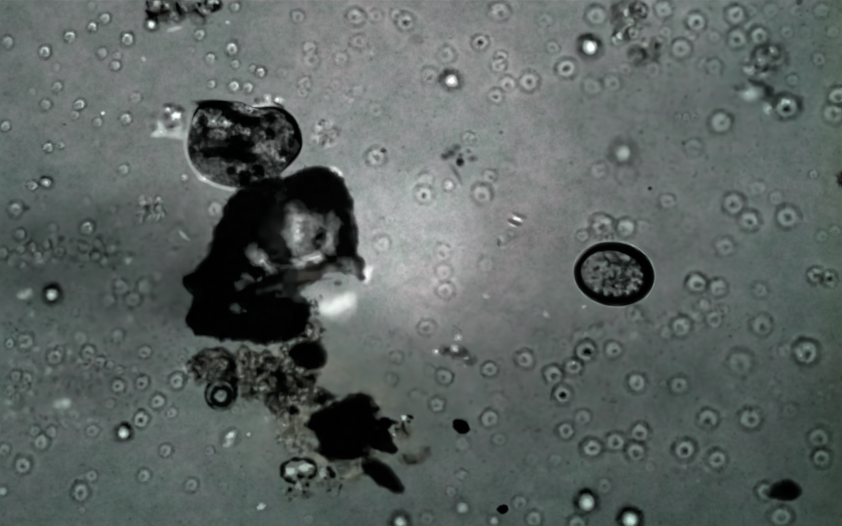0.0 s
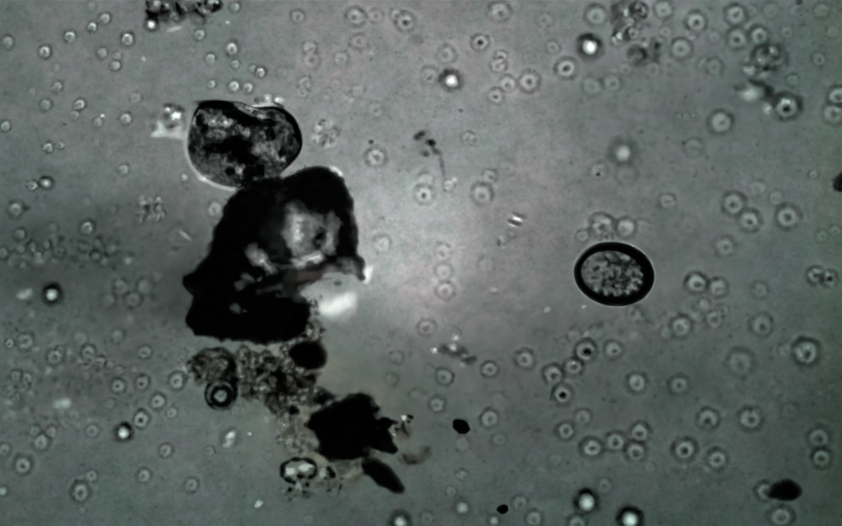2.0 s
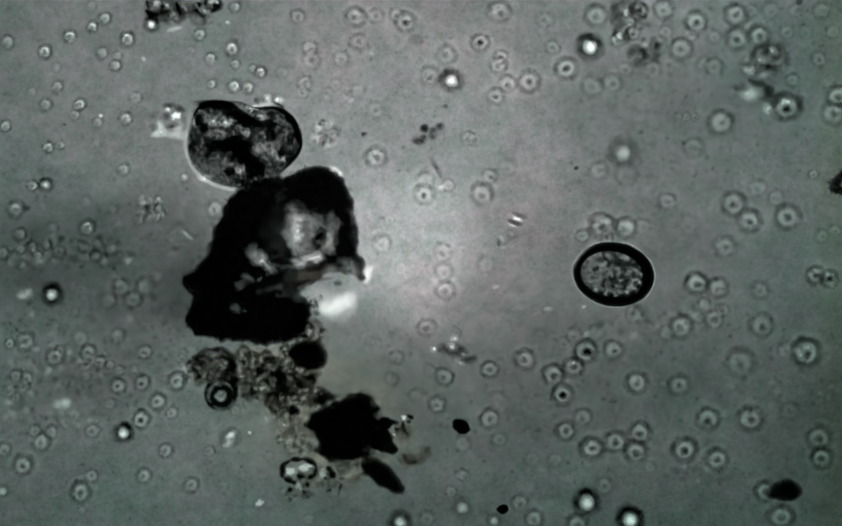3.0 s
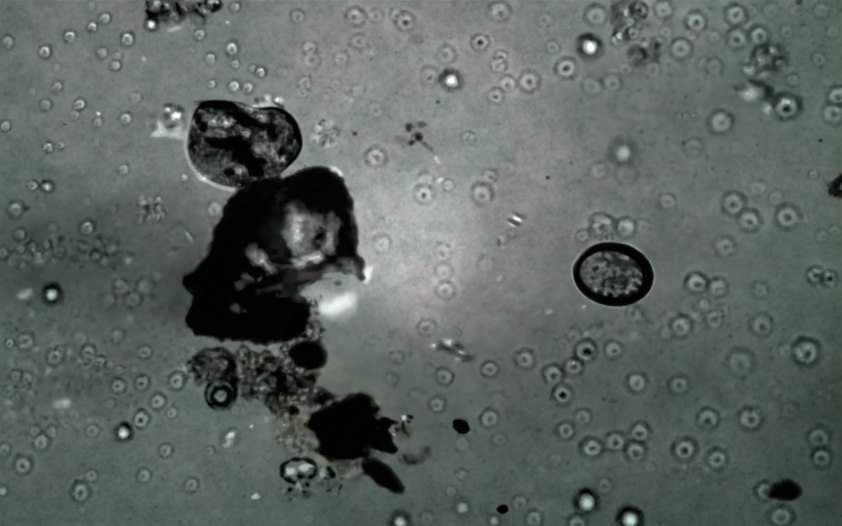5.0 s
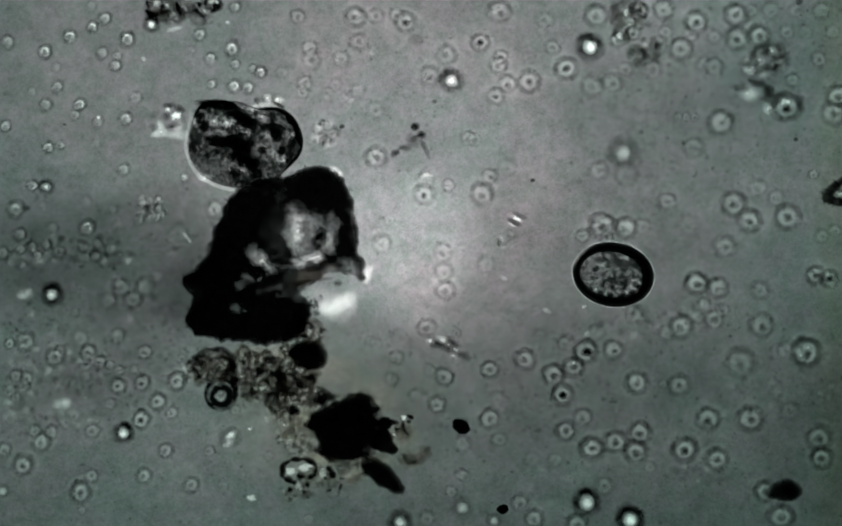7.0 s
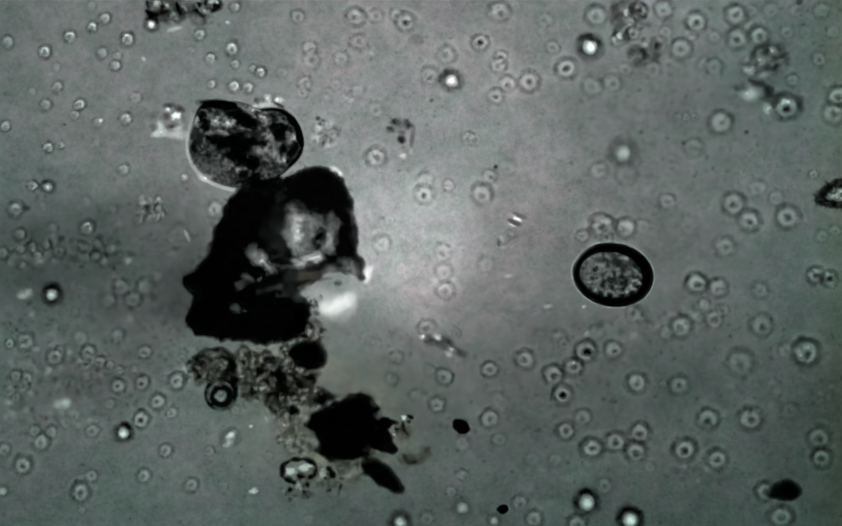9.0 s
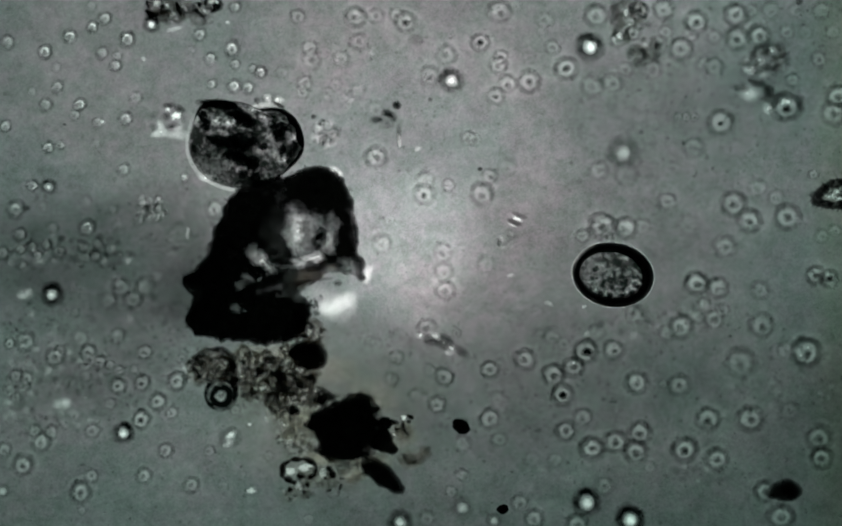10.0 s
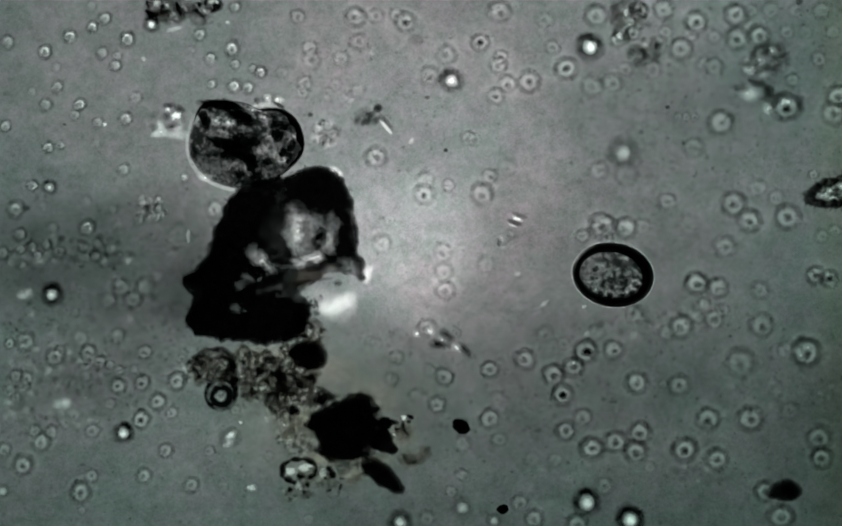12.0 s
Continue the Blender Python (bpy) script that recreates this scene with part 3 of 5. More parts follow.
litter(396, 682, "brown grainy mass of fine litter", [(396, 680, 40, 34, 0), (370, 690, 22, 26, 0), (425, 692, 22, 26, 0)], 60, 34, 11, 0.009, 0.4, 0.16, 0.95, 10.0, 16.0)
litter(500, 705, "loose brown litter of dark and clear grains", [(490, 685, 44, 34, 0), (530, 715, 36, 36, 0), (470, 715, 28, 30, 0), (575, 735, 36, 24, 0), (560, 695, 30, 24, 0), (455, 660, 22, 16, 0), (540, 655, 22, 16, 0), (520, 752, 34, 18, 0)], 170, 90, 12, 0.0105, 0.45, 0.12, 1.0, 9.0, 15.0)
litter(570, 612, "loose litter between two black clumps", [(560, 610, 22, 30, 0), (588, 625, 20, 28, 0)], 18, 8, 13, 0.012, 0.3)
litter(550, 800, "pale brown veil of litter beside a black clump", [(550, 805, 34, 40, 0), (525, 770, 36, 22, -30), (570, 830, 24, 24, 0)], 26, 60, 14, 0.0032, 0.15, 0.25, 1.0, 11.0, 14.0)
litter(600, 885, "pale litter below a black clump", [(600, 888, 44, 22, 0), (655, 880, 34, 20, 0), (552, 915, 34, 18, 0)], 14, 14, 15, 0.004, 0.3, 0.4, 1.0)
litter(760, 815, "brown litter at a clump's edge", [(752, 806, 18, 16, 0), (766, 856, 22, 16, 0), (790, 842, 12, 10, 0)], 8, 10, 16, 0.004, 0.7, 0.35, 0.8)
mass_dark = thing("dark_litter_lump", 432, 690, "dark irregular lump within the grainy litter", "litter")
mass("kernel", mass_dark, 432, 690, [(428, 694, 13, 10, 10), (435, 684, 5, 12, 0), (436, 706, 8, 12, 20), (440, 722, 5, 12, 0)], [], M_MASS, 0.03, 1.6, 7.0, 5.0, seed=8, blend=4.0)
mass_dark = thing("dark_litter_lump", 522, 712, "dark irregular lump within the grainy litter", "litter")
mass("kernel", mass_dark, 522, 712, [(522, 705, 10, 22, 10), (530, 724, 9, 10, 0), (502, 736, 14, 7, 30)], [], M_MASS, 0.03, 2.0, 8.0, 4.0, seed=9)
for x, y, r in [(596, 744, 11), (546, 763, 11), (578, 703, 9), (560, 716, 8), (482, 690, 8), (500, 668, 8), (470, 728, 7), (612, 736, 8)]:
    mass_dark = thing("dark_litter_lump", x, y, "small dark lump within the grainy litter", "litter")
    mass("kernel", mass_dark, x, y, [(x, y, r, r * 0.85, 0), (x + 4, y + 5, r * 0.6, r * 0.5, 0)], [], M_MASS, 0.022, 2.0, 7.0, 5.0, seed=60 + r)


def loop_cell(x, y, r, thick, label, turn=0, stretch=0.8, centre=0.9):
    """A hollow cell with a thick black coat."""
    c = thing("coated_cell", x, y, label, "cell", "", turn)
    ring = piece("coat", unit("coat_ring", lambda: dome(0.26, 1.0, 0.16, 28, 7, 0.16, 4)), M_COAT, c, "", 1.3)
    ring.matrix_basis = Matrix.Diagonal((r * 1.25 / 1000, r * stretch * 1.25 / 1000, r / 1000, 1))
    blot("hollow", 0, 0, (r - thick) * 1.0, (r - thick) * stretch, 0, M_FLECK, c, centre, z=0.001, seed=2)
    rng = random.Random(77)
    for i in range(9):
        a, q, g = rng.uniform(0, 6.283), rng.uniform(0.1, 0.9) * (r - thick), rng.uniform(2.5, 5)
        blot("granule", q * math.cos(a), q * math.sin(a), g * 1.4, g, rng.uniform(0, 180), M_SOOT if i % 3 else M_GLARE, c, rng.uniform(0.25, 0.6), z=0.004, seed=i)
    return c


loop_cell(412, 737, 22, 9, "round cell with a thick black coat and pale hollow", 215, 0.92, 0.16)
outer = thing("ring_shadow_cell", 412, 735, "thin dark second skin round a coated cell", "cell", "", 30, 0.034)
piece("skin", unit("skin_ring", lambda: dome(0.55, 1.0, 0.10, 32, 6, 0.06, 1)), M_SKIN, outer, "", 1.0)
blot("content", 0, 0, 700, 700, 0, M_SMUDGE, outer, 0.5, z=0.1, seed=1, high=0.1)
ringed = thing("ring_shadow_cell", 397, 672, "round grey cell with a broken dark skin in fine litter", "cell")
mass("skin", ringed, 397, 672, [(368, 666, 7, 12, -40), (380, 656, 10, 5, 35), (400, 651, 18, 4.5, 0), (422, 657, 10, 6, -30), (432, 668, 5, 10, 10), (362, 682, 5, 8, 0), (420, 668, 8, 5, -20)], [], M_MASS, 0.02, 1.6, 7.0, 4.0,
     seed=12, clear=(12.0, 0.008, 0.5), blend=2.5)
mass("inner_skin", ringed, 397, 672, [(395, 668, 14, 4, 20), (378, 678, 5, 8, 10), (398, 688, 14, 4, -10), (388, 700, 12, 4, 20)], [], M_LITTER, 0.02, 1.6, 5.0, 4.0, seed=13, clear=(12.0, 0.1, 0.9), dense=170.0, blend=2.5)
oblong(552, 880, [(527, 874, 5, 11, 10), (535, 861, 11, 5, 32), (556, 855, 17, 4.5, 0), (579, 861, 11, 5, -28), (588, 876, 4.5, 9, 0), (580, 887, 8, 5, 30), (561, 887, 8, 5, 0), (537, 893, 9, 6, -20),
                  (526, 884, 4.5, 6, 0), (549, 898, 5, 4, 0), (573, 903, 4.5, 6, 0), (541, 912, 5, 4, 0), (566, 916, 4, 5, 0)], "broken black coat round bright beads", 17, 1.6)
for x, y, rx, ry, turn in [(541, 877, 13, 10, 10), (567, 871, 16, 11, 10), (557, 904, 12, 11, 0), (602, 880, 10, 13, 0), (655, 880, 20, 16, 0), (578, 866, 8, 7, 0)]:
    fleck(x, y, rx, ry, turn, 1.0 if rx < 18 else 0.4, 0.0)
oblong(616, 882, [(613, 873, 6, 5, 0), (618, 884, 7, 8, 10), (606, 889, 3, 4, 0)], "small dark broken grain", 18, 1.6)
oblong(614, 912, [(612, 914, 7, 3, 30), (634, 908, 3, 6, -20)], "thin dark splinters below a black clump", 23, 1.6)
oblong(748, 792, [(735, 785, 9, 3.5, -14), (751, 791, 4.5, 8, 10), (741, 799, 8, 3, 14), (761, 786, 5, 3.5, 0), (764, 776, 6, 3.5, -30), (753, 803, 4, 3, 0)], "chain of small dark loops at a clump's edge", 19, 1.6)
fleck(752, 778, 8, 7, 0, 1.2, 0.0)
fleck(744, 792, 6, 4, 10, 0.5, 0.0)
fleck(735, 810, 12, 6, -30, 0.6, 0.0)
loop_cell(716, 789, 13, 10, "small black ring-shaped grain", 0, 0.9, 0.1)


# ---- the egg with its thick black shell ----
def egg():
    c = thing("egg", 1143.5, 510.5, "oval egg with thick black shell and grainy content", "egg", "", -9)
    rx, ry = 76.2, 60.2

    def band(outer, inner, high, sx=0.0):
        bm = bmesh.new()
        rows = []
        for i in range(9):
            u = i / 8
            row = []
            for j in range(72):
                a = 2 * math.pi * j / 72
                t = outer + (inner - outer) * u
                k = sx * u / 1000
                row.append(bm.verts.new(((rx - t) / 1000 * math.cos(a) - k, (ry - t) / 1000 * math.sin(a), high * math.sin(math.pi * u))))
            rows.append(row)
        for p, q in zip(rows, rows[1:]):
            for j in range(72):
                k = (j + 1) % 72
                bm.faces.new((p[j], p[k], q[k], q[j]))
        return bm

    part("shell", band(0, 18.5, 0.022, 3.6), M_BLACK, c, "thick glossy black shell")
    # bright halo of light round the egg, painted as a white band
    part("halo", band(-2.6, 0.2, 0.002, 0.0), M_RIMLIGHT, c, "thin bright halo painted round the shell", 0.26)
    yolk = mass("yolk", c, 1143.5, 510.5, [(1140.5, 510.5, 62, 52, 0)], [], M_CYTO, 0.011, 1.6, 2.5, 0.4, 33, label="grey grainy yolk",
         shape=lambda x, y: (np.sqrt(((x + 3.4) / (rx - 15)) ** 2 + (y / (ry - 15)) ** 2) - 1) * 50, clear=(15.0, 0.10, 0.86), spot=12.0,
         panes=[(1104, 508, 22, 36, 8, 0.62, 0.6), (1128, 544, 40, 10, -8, 0.6, 0.6)])
    rng = random.Random(31)
    for i in range(50):
        a, q = rng.uniform(0, 6.283), math.sqrt(rng.random()) * 0.88
        x, y = (rx - 17) * q * math.cos(a), (ry - 17) * q * math.sin(a)
        if x < -22 and rng.random() < 0.7:
            continue
        g = rng.uniform(2.5, 5.5)
        blot("granule", x, -y, g * rng.uniform(1, 1.5), g, rng.uniform(0, 180), M_SPECK, yolk, rng.uniform(0.35, 0.9), z=0.007, seed=rng.randrange(4))
    for i in range(34):
        x, y = rng.uniform(-44, 40), rng.uniform(-36, 34)
        if (x / 50) ** 2 + (y / 40) ** 2 > 1 or (x < -10 and rng.random() < 0.5):
            continue
        g = rng.uniform(4, 7.5)
        blot("clear_granule", x - 3, y, g * rng.uniform(1, 1.4), g, rng.uniform(0, 180), M_GLARE, yolk, rng.uniform(0.35, 1.0), z=0.0003, high=0.02, seed=rng.randrange(4))
    # globules pressed against the shell's inner side, with dark gaps between them
    for i in range(19):
        a = radians(-128 + 10.5 * i + rng.uniform(-2, 2))
        x, y = (rx - 22) * math.cos(a) - 3, (ry - 22) * math.sin(a)
        g = rng.uniform(4.5, 7.5)
        if i % 2:
            blot("globule", x * 0.95, -y * 0.95, g, g * 0.9, rng.uniform(0, 180), M_GLARE, yolk, rng.uniform(0.4, 1.0), z=0.0003, high=0.02, seed=i)
        else:
            blot("gap", x * 1.06, -y * 1.06, g * 1.3, g, -math.degrees(a), M_SPECK, c, 1.0, z=0.012, seed=i)
    for x, y, g in [(2, -4, 9), (14, -16, 8), (8, 12, 7), (24, 2, 8), (-8, 6, 6), (30, 14, 7), (22, -26, 6), (-14, -12, 5), (36, -10, 7), (-2, 22, 6)]:
        blot("dark_globule", x, y, g, g * 0.8, 30 * x, M_SOOT, yolk, 0.75, z=0.011, seed=round(g))
    return c


# white sheet for painted halos of light along edges
M_RIMLIGHT = membrane("bright_water_line", WHITE, [(0.0, 0.75), (1.0, 0.75)], grain=0.1)
EGG = egg()


# ---- the large grainy ciliate ----
def ciliate():
    c = thing("ciliate", 457, 268, "large grainy ciliate with dark edge and food vacuoles", "ciliate")
    n = 80

    def outline(a, grow=0.0):
        # broad oval with a square upper corner and a shallow notch in the upper edge
        k = 1.0
        for at_angle, wide, rise in ((2.27, 0.34, 0.20), (0.78, 0.4, 0.055), (1.36, 0.24, -0.145), (4.1, 0.7, 0.055), (5.6, 0.4, -0.08)):
            k += rise * math.exp(-((a % (2 * math.pi) - at_angle) / wide) ** 2)
        return Vector(((107 + grow) * k * math.cos(a) / 1000, (80 + grow) * k * math.sin(a) / 1000, 0))

    radius = np.array([outline(2 * math.pi * j / 720).length / Vector((107 * math.cos(2 * math.pi * j / 720), 80 * math.sin(2 * math.pi * j / 720), 0)).length * 1000 for j in range(720)])

    def inside(x, y):
        a = (np.arctan2(-y / 80, x / 107) % (2 * math.pi)) / (2 * math.pi) * 720
        return (np.sqrt((x / 107) ** 2 + (y / 80) ** 2) / radius[a.astype(int) % 720] - 1) * 85

    body = mass("body", c, 457, 268, [(457, 268, 128, 100, 0)], [],
         M_CYTO, 0.016, 1.6, 3.0, 0.6, 21, label="grey grainy body", shape=inside, clear=(10.0, 0.003, 0.40), spot=6.0, patch=1.2,
         panes=[(386, 320, 42, 20, -28, 0.40, 0.8), (402, 224, 30, 11, -8, 0.62, 0.5), (430, 228, 15, 9, 10, 0.65, 0.5), (360, 226, 9, 10, 0, 0.73, 0.5), (366, 208, 7, 5, 0, 0.52, 0.5), (456, 248, 10, 9, 0, 0.73, 0.5),
                (402, 250, 22, 6, -4, 0.52, 0.6), (506, 276, 20, 16, 20, 0.53, 0.6), (524, 296, 10, 9, 0, 0.69, 0.5), (489, 219, 9, 7, 0, 0.69, 0.5), (428, 304, 18, 7, -8, 0.47, 0.6), (450, 318, 12, 9, 0, 0.53, 0.6),
                (541, 256, 9, 14, 10, 0.52, 0.6), (500, 254, 14, 7, 0, 0.52, 0.6), (520, 238, 13, 10, 0, 0.31, 0.7), (460, 202, 34, 8, -8, 0.69, 0.5), (480, 276, 14, 16, 0, 0.29, 0.7), (495, 320, 16, 9, 0, 0.26, 0.7),
                (526, 226, 12, 6, -40, 0.34, 0.6), (392, 278, 14, 16, 0, 0.17, 0.8)])

    def coat(width, grow, high, lift):
        bm = bmesh.new()
        rows = []
        for i in range(7):
            u = i / 6
            row = []
            for j in range(n):
                a = 2 * math.pi * j / n
                w = width(a) * (1 + 0.6 * noise.noise((math.cos(a) * 11, math.sin(a) * 11, 3.7)))
                row.append(bm.verts.new(outline(a, grow - w * u) + Vector((0, 0, high * math.sin(math.pi * u) + lift))))
            rows.append(row)
        for p, q in zip(rows, rows[1:]):
            for j in range(n):
                k = (j + 1) % n
                bm.faces.new((p[j], p[k], q[k], q[j]))
        return bm

    part("coat", coat(lambda a: 0.8 + 12 * math.exp(-((a - 0.35) / 0.65) ** 2) + 8 * math.exp(-((a - 2.15) / 0.3) ** 2) + 7 * math.exp(-((a - 5.95) / 0.35) ** 2) + 4 * math.exp(-((a - 0.95) / 0.3) ** 2), 0, 0.006, 0.009), M_BLACK, c, "dark edge")
    # bright halo outside the body, painted as a white band
    part("water_line", coat(lambda a: 0.4 + 11 * math.exp(-((a - 4.0) / 0.7) ** 2) + 3 * math.exp(-((a - 3.0) / 0.5) ** 2), 7, 0.002, 0.0), M_RIMLIGHT, c, "bright halo painted along the edge", 0.16)
    # dark vacuoles: place and half sizes in mm, turn in degrees
    rows = [(400, 195, 35, 9, -3), (436, 218, 34, 12, -30), (468, 228, 23, 11, -8), (384, 246, 9, 11, 0), (380, 226, 8, 11, 0), (400, 284, 27, 9, 4), (448, 268, 23, 14, 0), (436, 290, 18, 14, 0),
            (464, 294, 15, 9, 0), (456, 330, 11, 13, 0), (432, 318, 10, 9, 0)]
    rows += [(484, 322, 12, 11, 0), (498, 222, 21, 8, -6), (504, 250, 12, 12, 0), (544, 262, 8, 13, -10), (528, 286, 8, 8, 0), (480, 314, 9, 7, 0), (360, 286, 8, 12, 0), (376, 262, 11, 8, 0),
             (540, 294, 8, 12, -24), (464, 342, 24, 6, -4), (504, 214, 9, 5, 0)]
    rows = [(x - 457, y - 268, rx, ry, turn) for x, y, rx, ry, turn in rows]
    out = []
    for i, (x, y, rx, ry, turn) in enumerate(rows):
        out.append((blot("vacuole", x, y, rx * (1.55 if 4 < i < 10 else 1.3), ry * (1.55 if 4 < i < 10 else 1.35), turn, M_VACUOLE if i < 17 else M_SOOT, c, 1.0, z=0.016, seed=i, high=0.3), x, y, turn))
    rng = random.Random(8)
    for i in range(130):
        a, q = rng.uniform(0, 6.283), math.sqrt(rng.random()) * 0.9
        p = outline(a) * q * 1000
        if p.x < -25 and p.y < -25:
            continue
        g = rng.uniform(2.5, 7.0)
        blot("granule", p.x, -p.y, g * rng.uniform(1, 1.8), g, rng.uniform(0, 180), M_SOOT, body, rng.uniform(0.3, 0.9), z=0.018, seed=rng.randrange(4))
    for x, y, rx, ry in [(363, 225, 9, 9), (398, 226, 13, 10), (422, 228, 14, 10), (460, 250, 9, 7), (500, 252, 10, 6), (418, 292, 12, 7), (447, 317, 9, 8), (528, 297, 9, 8),
                         (512, 290, 9, 13), (487, 215, 8, 6), (545, 254, 9, 11), (484, 276, 14, 12), (440, 238, 8, 6), (382, 332, 22, 8), (470, 202, 20, 5), (412, 246, 9, 5)]:
        blot("clear_granule", x - 457, y - 268, rx, ry, rng.uniform(0, 30), M_FLECK, body, 0.5, z=0.0004, high=0.02, seed=rng.randrange(4))
    return c, out


CILIATE, VACUOLES = ciliate()

for x, y, rx, ry, turn, s in [(498, 182, 10, 9, 0, 0.6), (516, 187, 8, 7, 0, 0.8), (488, 196, 24, 6, 8, 0.5), (344, 330, 8, 8, 0, 0.9), (470, 207, 9, 6, 0, 0.6)]:
    fleck(x, y, rx, ry, turn, s, 0.8)
speck(520, 196, 16, 5, -30, 0.9)


def shard():
    c = thing("bright_shard", 318, 225, "bright broken shard with dark flanks beside a large ciliate", "debris")
    for i, (x, y, rx, ry, turn, a) in enumerate([(315, 197, 16, 8, 0, 1.0), (336, 204, 15, 10, -30, 1.0), (311, 217, 10, 12, 0, 0.85), (322, 234, 20, 8, 10, 0.75), (287, 214, 12, 9, 20, 0.4), (286, 236, 12, 10, 0, 0.35), (342, 222, 8, 12, 0, 0.4)]):
        blot("flank", x - 318, y - 225, rx, ry, turn, M_SOOT, c, a, z=0.004, seed=i, high=0.1)
    for i, (x, y, rx, ry, turn, a) in enumerate([(329, 215, 15, 9, 28, 1.6), (313, 204, 7, 8, 0, 0.9), (300, 246, 19, 12, 16, 0.55), (290, 250, 14, 8, 20, 0.4), (320, 252, 24, 9, -12, 0.4), (298, 234, 9, 14, 20, 0.5), (338, 250, 22, 13, -30, 0.35), (334, 236, 10, 16, -20, 0.3)]):
        blot("facet", x - 318, y - 225, rx, ry, turn, M_GLARE, c, a, z=0.0004, seed=i, high=0.05)
    return c


shard()


# ---- cells and droplets, field by field ----
def cells(rows):
    return [cell(*r) for r in rows]


def twin_droplet(x, y, r, turn, lobes):
    """A droplet whose bright middle is parted in two lobes; lobes: x, y, rx, ry, strength."""
    c = thing("bright_droplet", x, y, "soft oval droplet with a double bright middle", "droplet", "droplets on the slide", turn)
    rim = piece("rim", unit("rim1", lambda: dome(0.26, 1.0, 0.16, 28, 7, 0.07, 1)), M_HALO, c, "", 0.55)
    rim.matrix_basis = Matrix.Diagonal((r / 1000, 0.86 * r / 1000, r / 1000, 1))
    for i, (lx, ly, rx, ry, a) in enumerate(lobes):
        blot("centre", lx, ly, rx, ry, 0, M_FLECK, c, a, z=0.001 + 0.0004 * i, seed=i, high=0.3)
    return c


twin_droplet(428, 816, 27, 28, [(5, -5, 15, 10, 0.8), (-8, 8, 13, 8, 0.55), (8, -5, 7, 5, 0.5)])


def droplets(rows):
    return [droplet(*r) for r in rows]


cells([(170, 12, 14, 0.35), (195, 35, 16, 0.7), (172, 51, 14, 0.9), (130, 68, 16, 0.8), (14, 80, 17, 0.7), (237, 74, 18, 1.0), (84, 97, 16, 1.0), (190, 100, 15, 0.6),
       (215, 122, 14, 0.7), (105, 126, 12, 0.3), (218, 105, 12, 0.5), (107, 162, 14, 0.6), (60, 172, 12, 0.3), (252, 182, 15, 0.4), (84, 196, 16, 0.6), (148, 195, 15, 0.9),
       (140, 215, 13, 0.5), (234, 222, 16, 0.75), (10, 235, 14, 0.7), (372, 65, 15, 0.7), (392, 110, 15, 0.6), (355, 95, 12, 0.3), (366, 20, 15, 0.8)])
cells([(372, 38, 13, 0.7), (398, 8, 15, 1.0), (437, 14, 14, 0.7), (432, 92, 18, 0.8), (438, 120, 12, 0.6), (485, 135, 14, 1.0), (470, 128, 11, 0.35), (394, 157, 12, 0.6),
       (436, 161, 16, 0.85), (462, 164, 15, 0.7), (554, 31, 15, 0.6), (470, 40, 11, 0.2), (662, 32, 20, 0.85), (700, 30, 16, 0.5), (755, 42, 20, 0.75), (738, 28, 14, 0.5),
       (668, 78, 17, 0.45), (577, 90, 16, 0.5), (580, 113, 20, 0.5), (635, 110, 16, 0.4), (567, 155, 15, 0.5), (563, 172, 13, 0.5), (525, 135, 13, 0.25)])
cells([(665, 170, 15, 0.25), (700, 205, 18, 0.3), (592, 240, 11, 0.5), (618, 250, 12, 0.5), (604, 232, 10, 0.45), (606, 262, 11, 0.4),
       (625, 158, 13, 0.25), (610, 175, 13, 0.3), (640, 185, 12, 0.25), (800, 142, 20, 0.5), (831, 103, 20, 0.55), (894, 80, 18, 0.75),
       (912, 78, 13, 0.35), (930, 22, 22, 0.8), (928, 122, 17, 0.65), (933, 106, 14, 0.6), (945, 156, 18, 0.6), (923, 180, 18, 0.6), (985, 152, 22, 0.95)])
cells([(985, 108, 13, 0.25), (1015, 38, 18, 0.25), (1010, 58, 11, 0.2), (1029, 88, 15, 0.35), (1055, 128, 22, 0.8), (1110, 30, 22, 0.55), (1102, 162, 20, 0.35), (1140, 155, 19, 0.4),
       (960, 12, 13, 0.2), (1236, 18, 20, 0.5), (1296, 42, 22, 0.75), (1285, 64, 15, 0.3), (1268, 92, 22, 0.6), (1370, 28, 22, 0.62), (1372, 72, 23, 0.6), (1413, 67, 21, 0.85),
       (1330, 125, 18, 0.4), (1310, 120, 14, 0.3), (1435, 20, 18, 0.3), (1465, 60, 15, 0.3), (1395, 132, 15, 0.4)])
cells([(1463, 200, 27, 1.1), (1342, 228, 25, 0.75), (1278, 218, 9, 0.4), (1293, 218, 9, 0.4), (1263, 218, 9, 0.35), (1560, 180, 22, 0.7), (1552, 212, 24, 0.55),
       (1525, 110, 15, 0.3), (1475, 150, 14, 0.4), (1530, 20, 18, 0.3), (1215, 130, 18, 0.4), (1165, 130, 15, 0.35), (1190, 20, 17, 0.7), (1150, 75, 14, 0.6), (1180, 62, 14, 0.6),
       (1225, 85, 18, 0.45), (1480, 20, 14, 0.25), (1500, 60, 14, 0.2), (1550, 60, 14, 0.25), (1400, 20, 13, 0.3), (1330, 70, 14, 0.25), (1240, 60, 14, 0.3)])
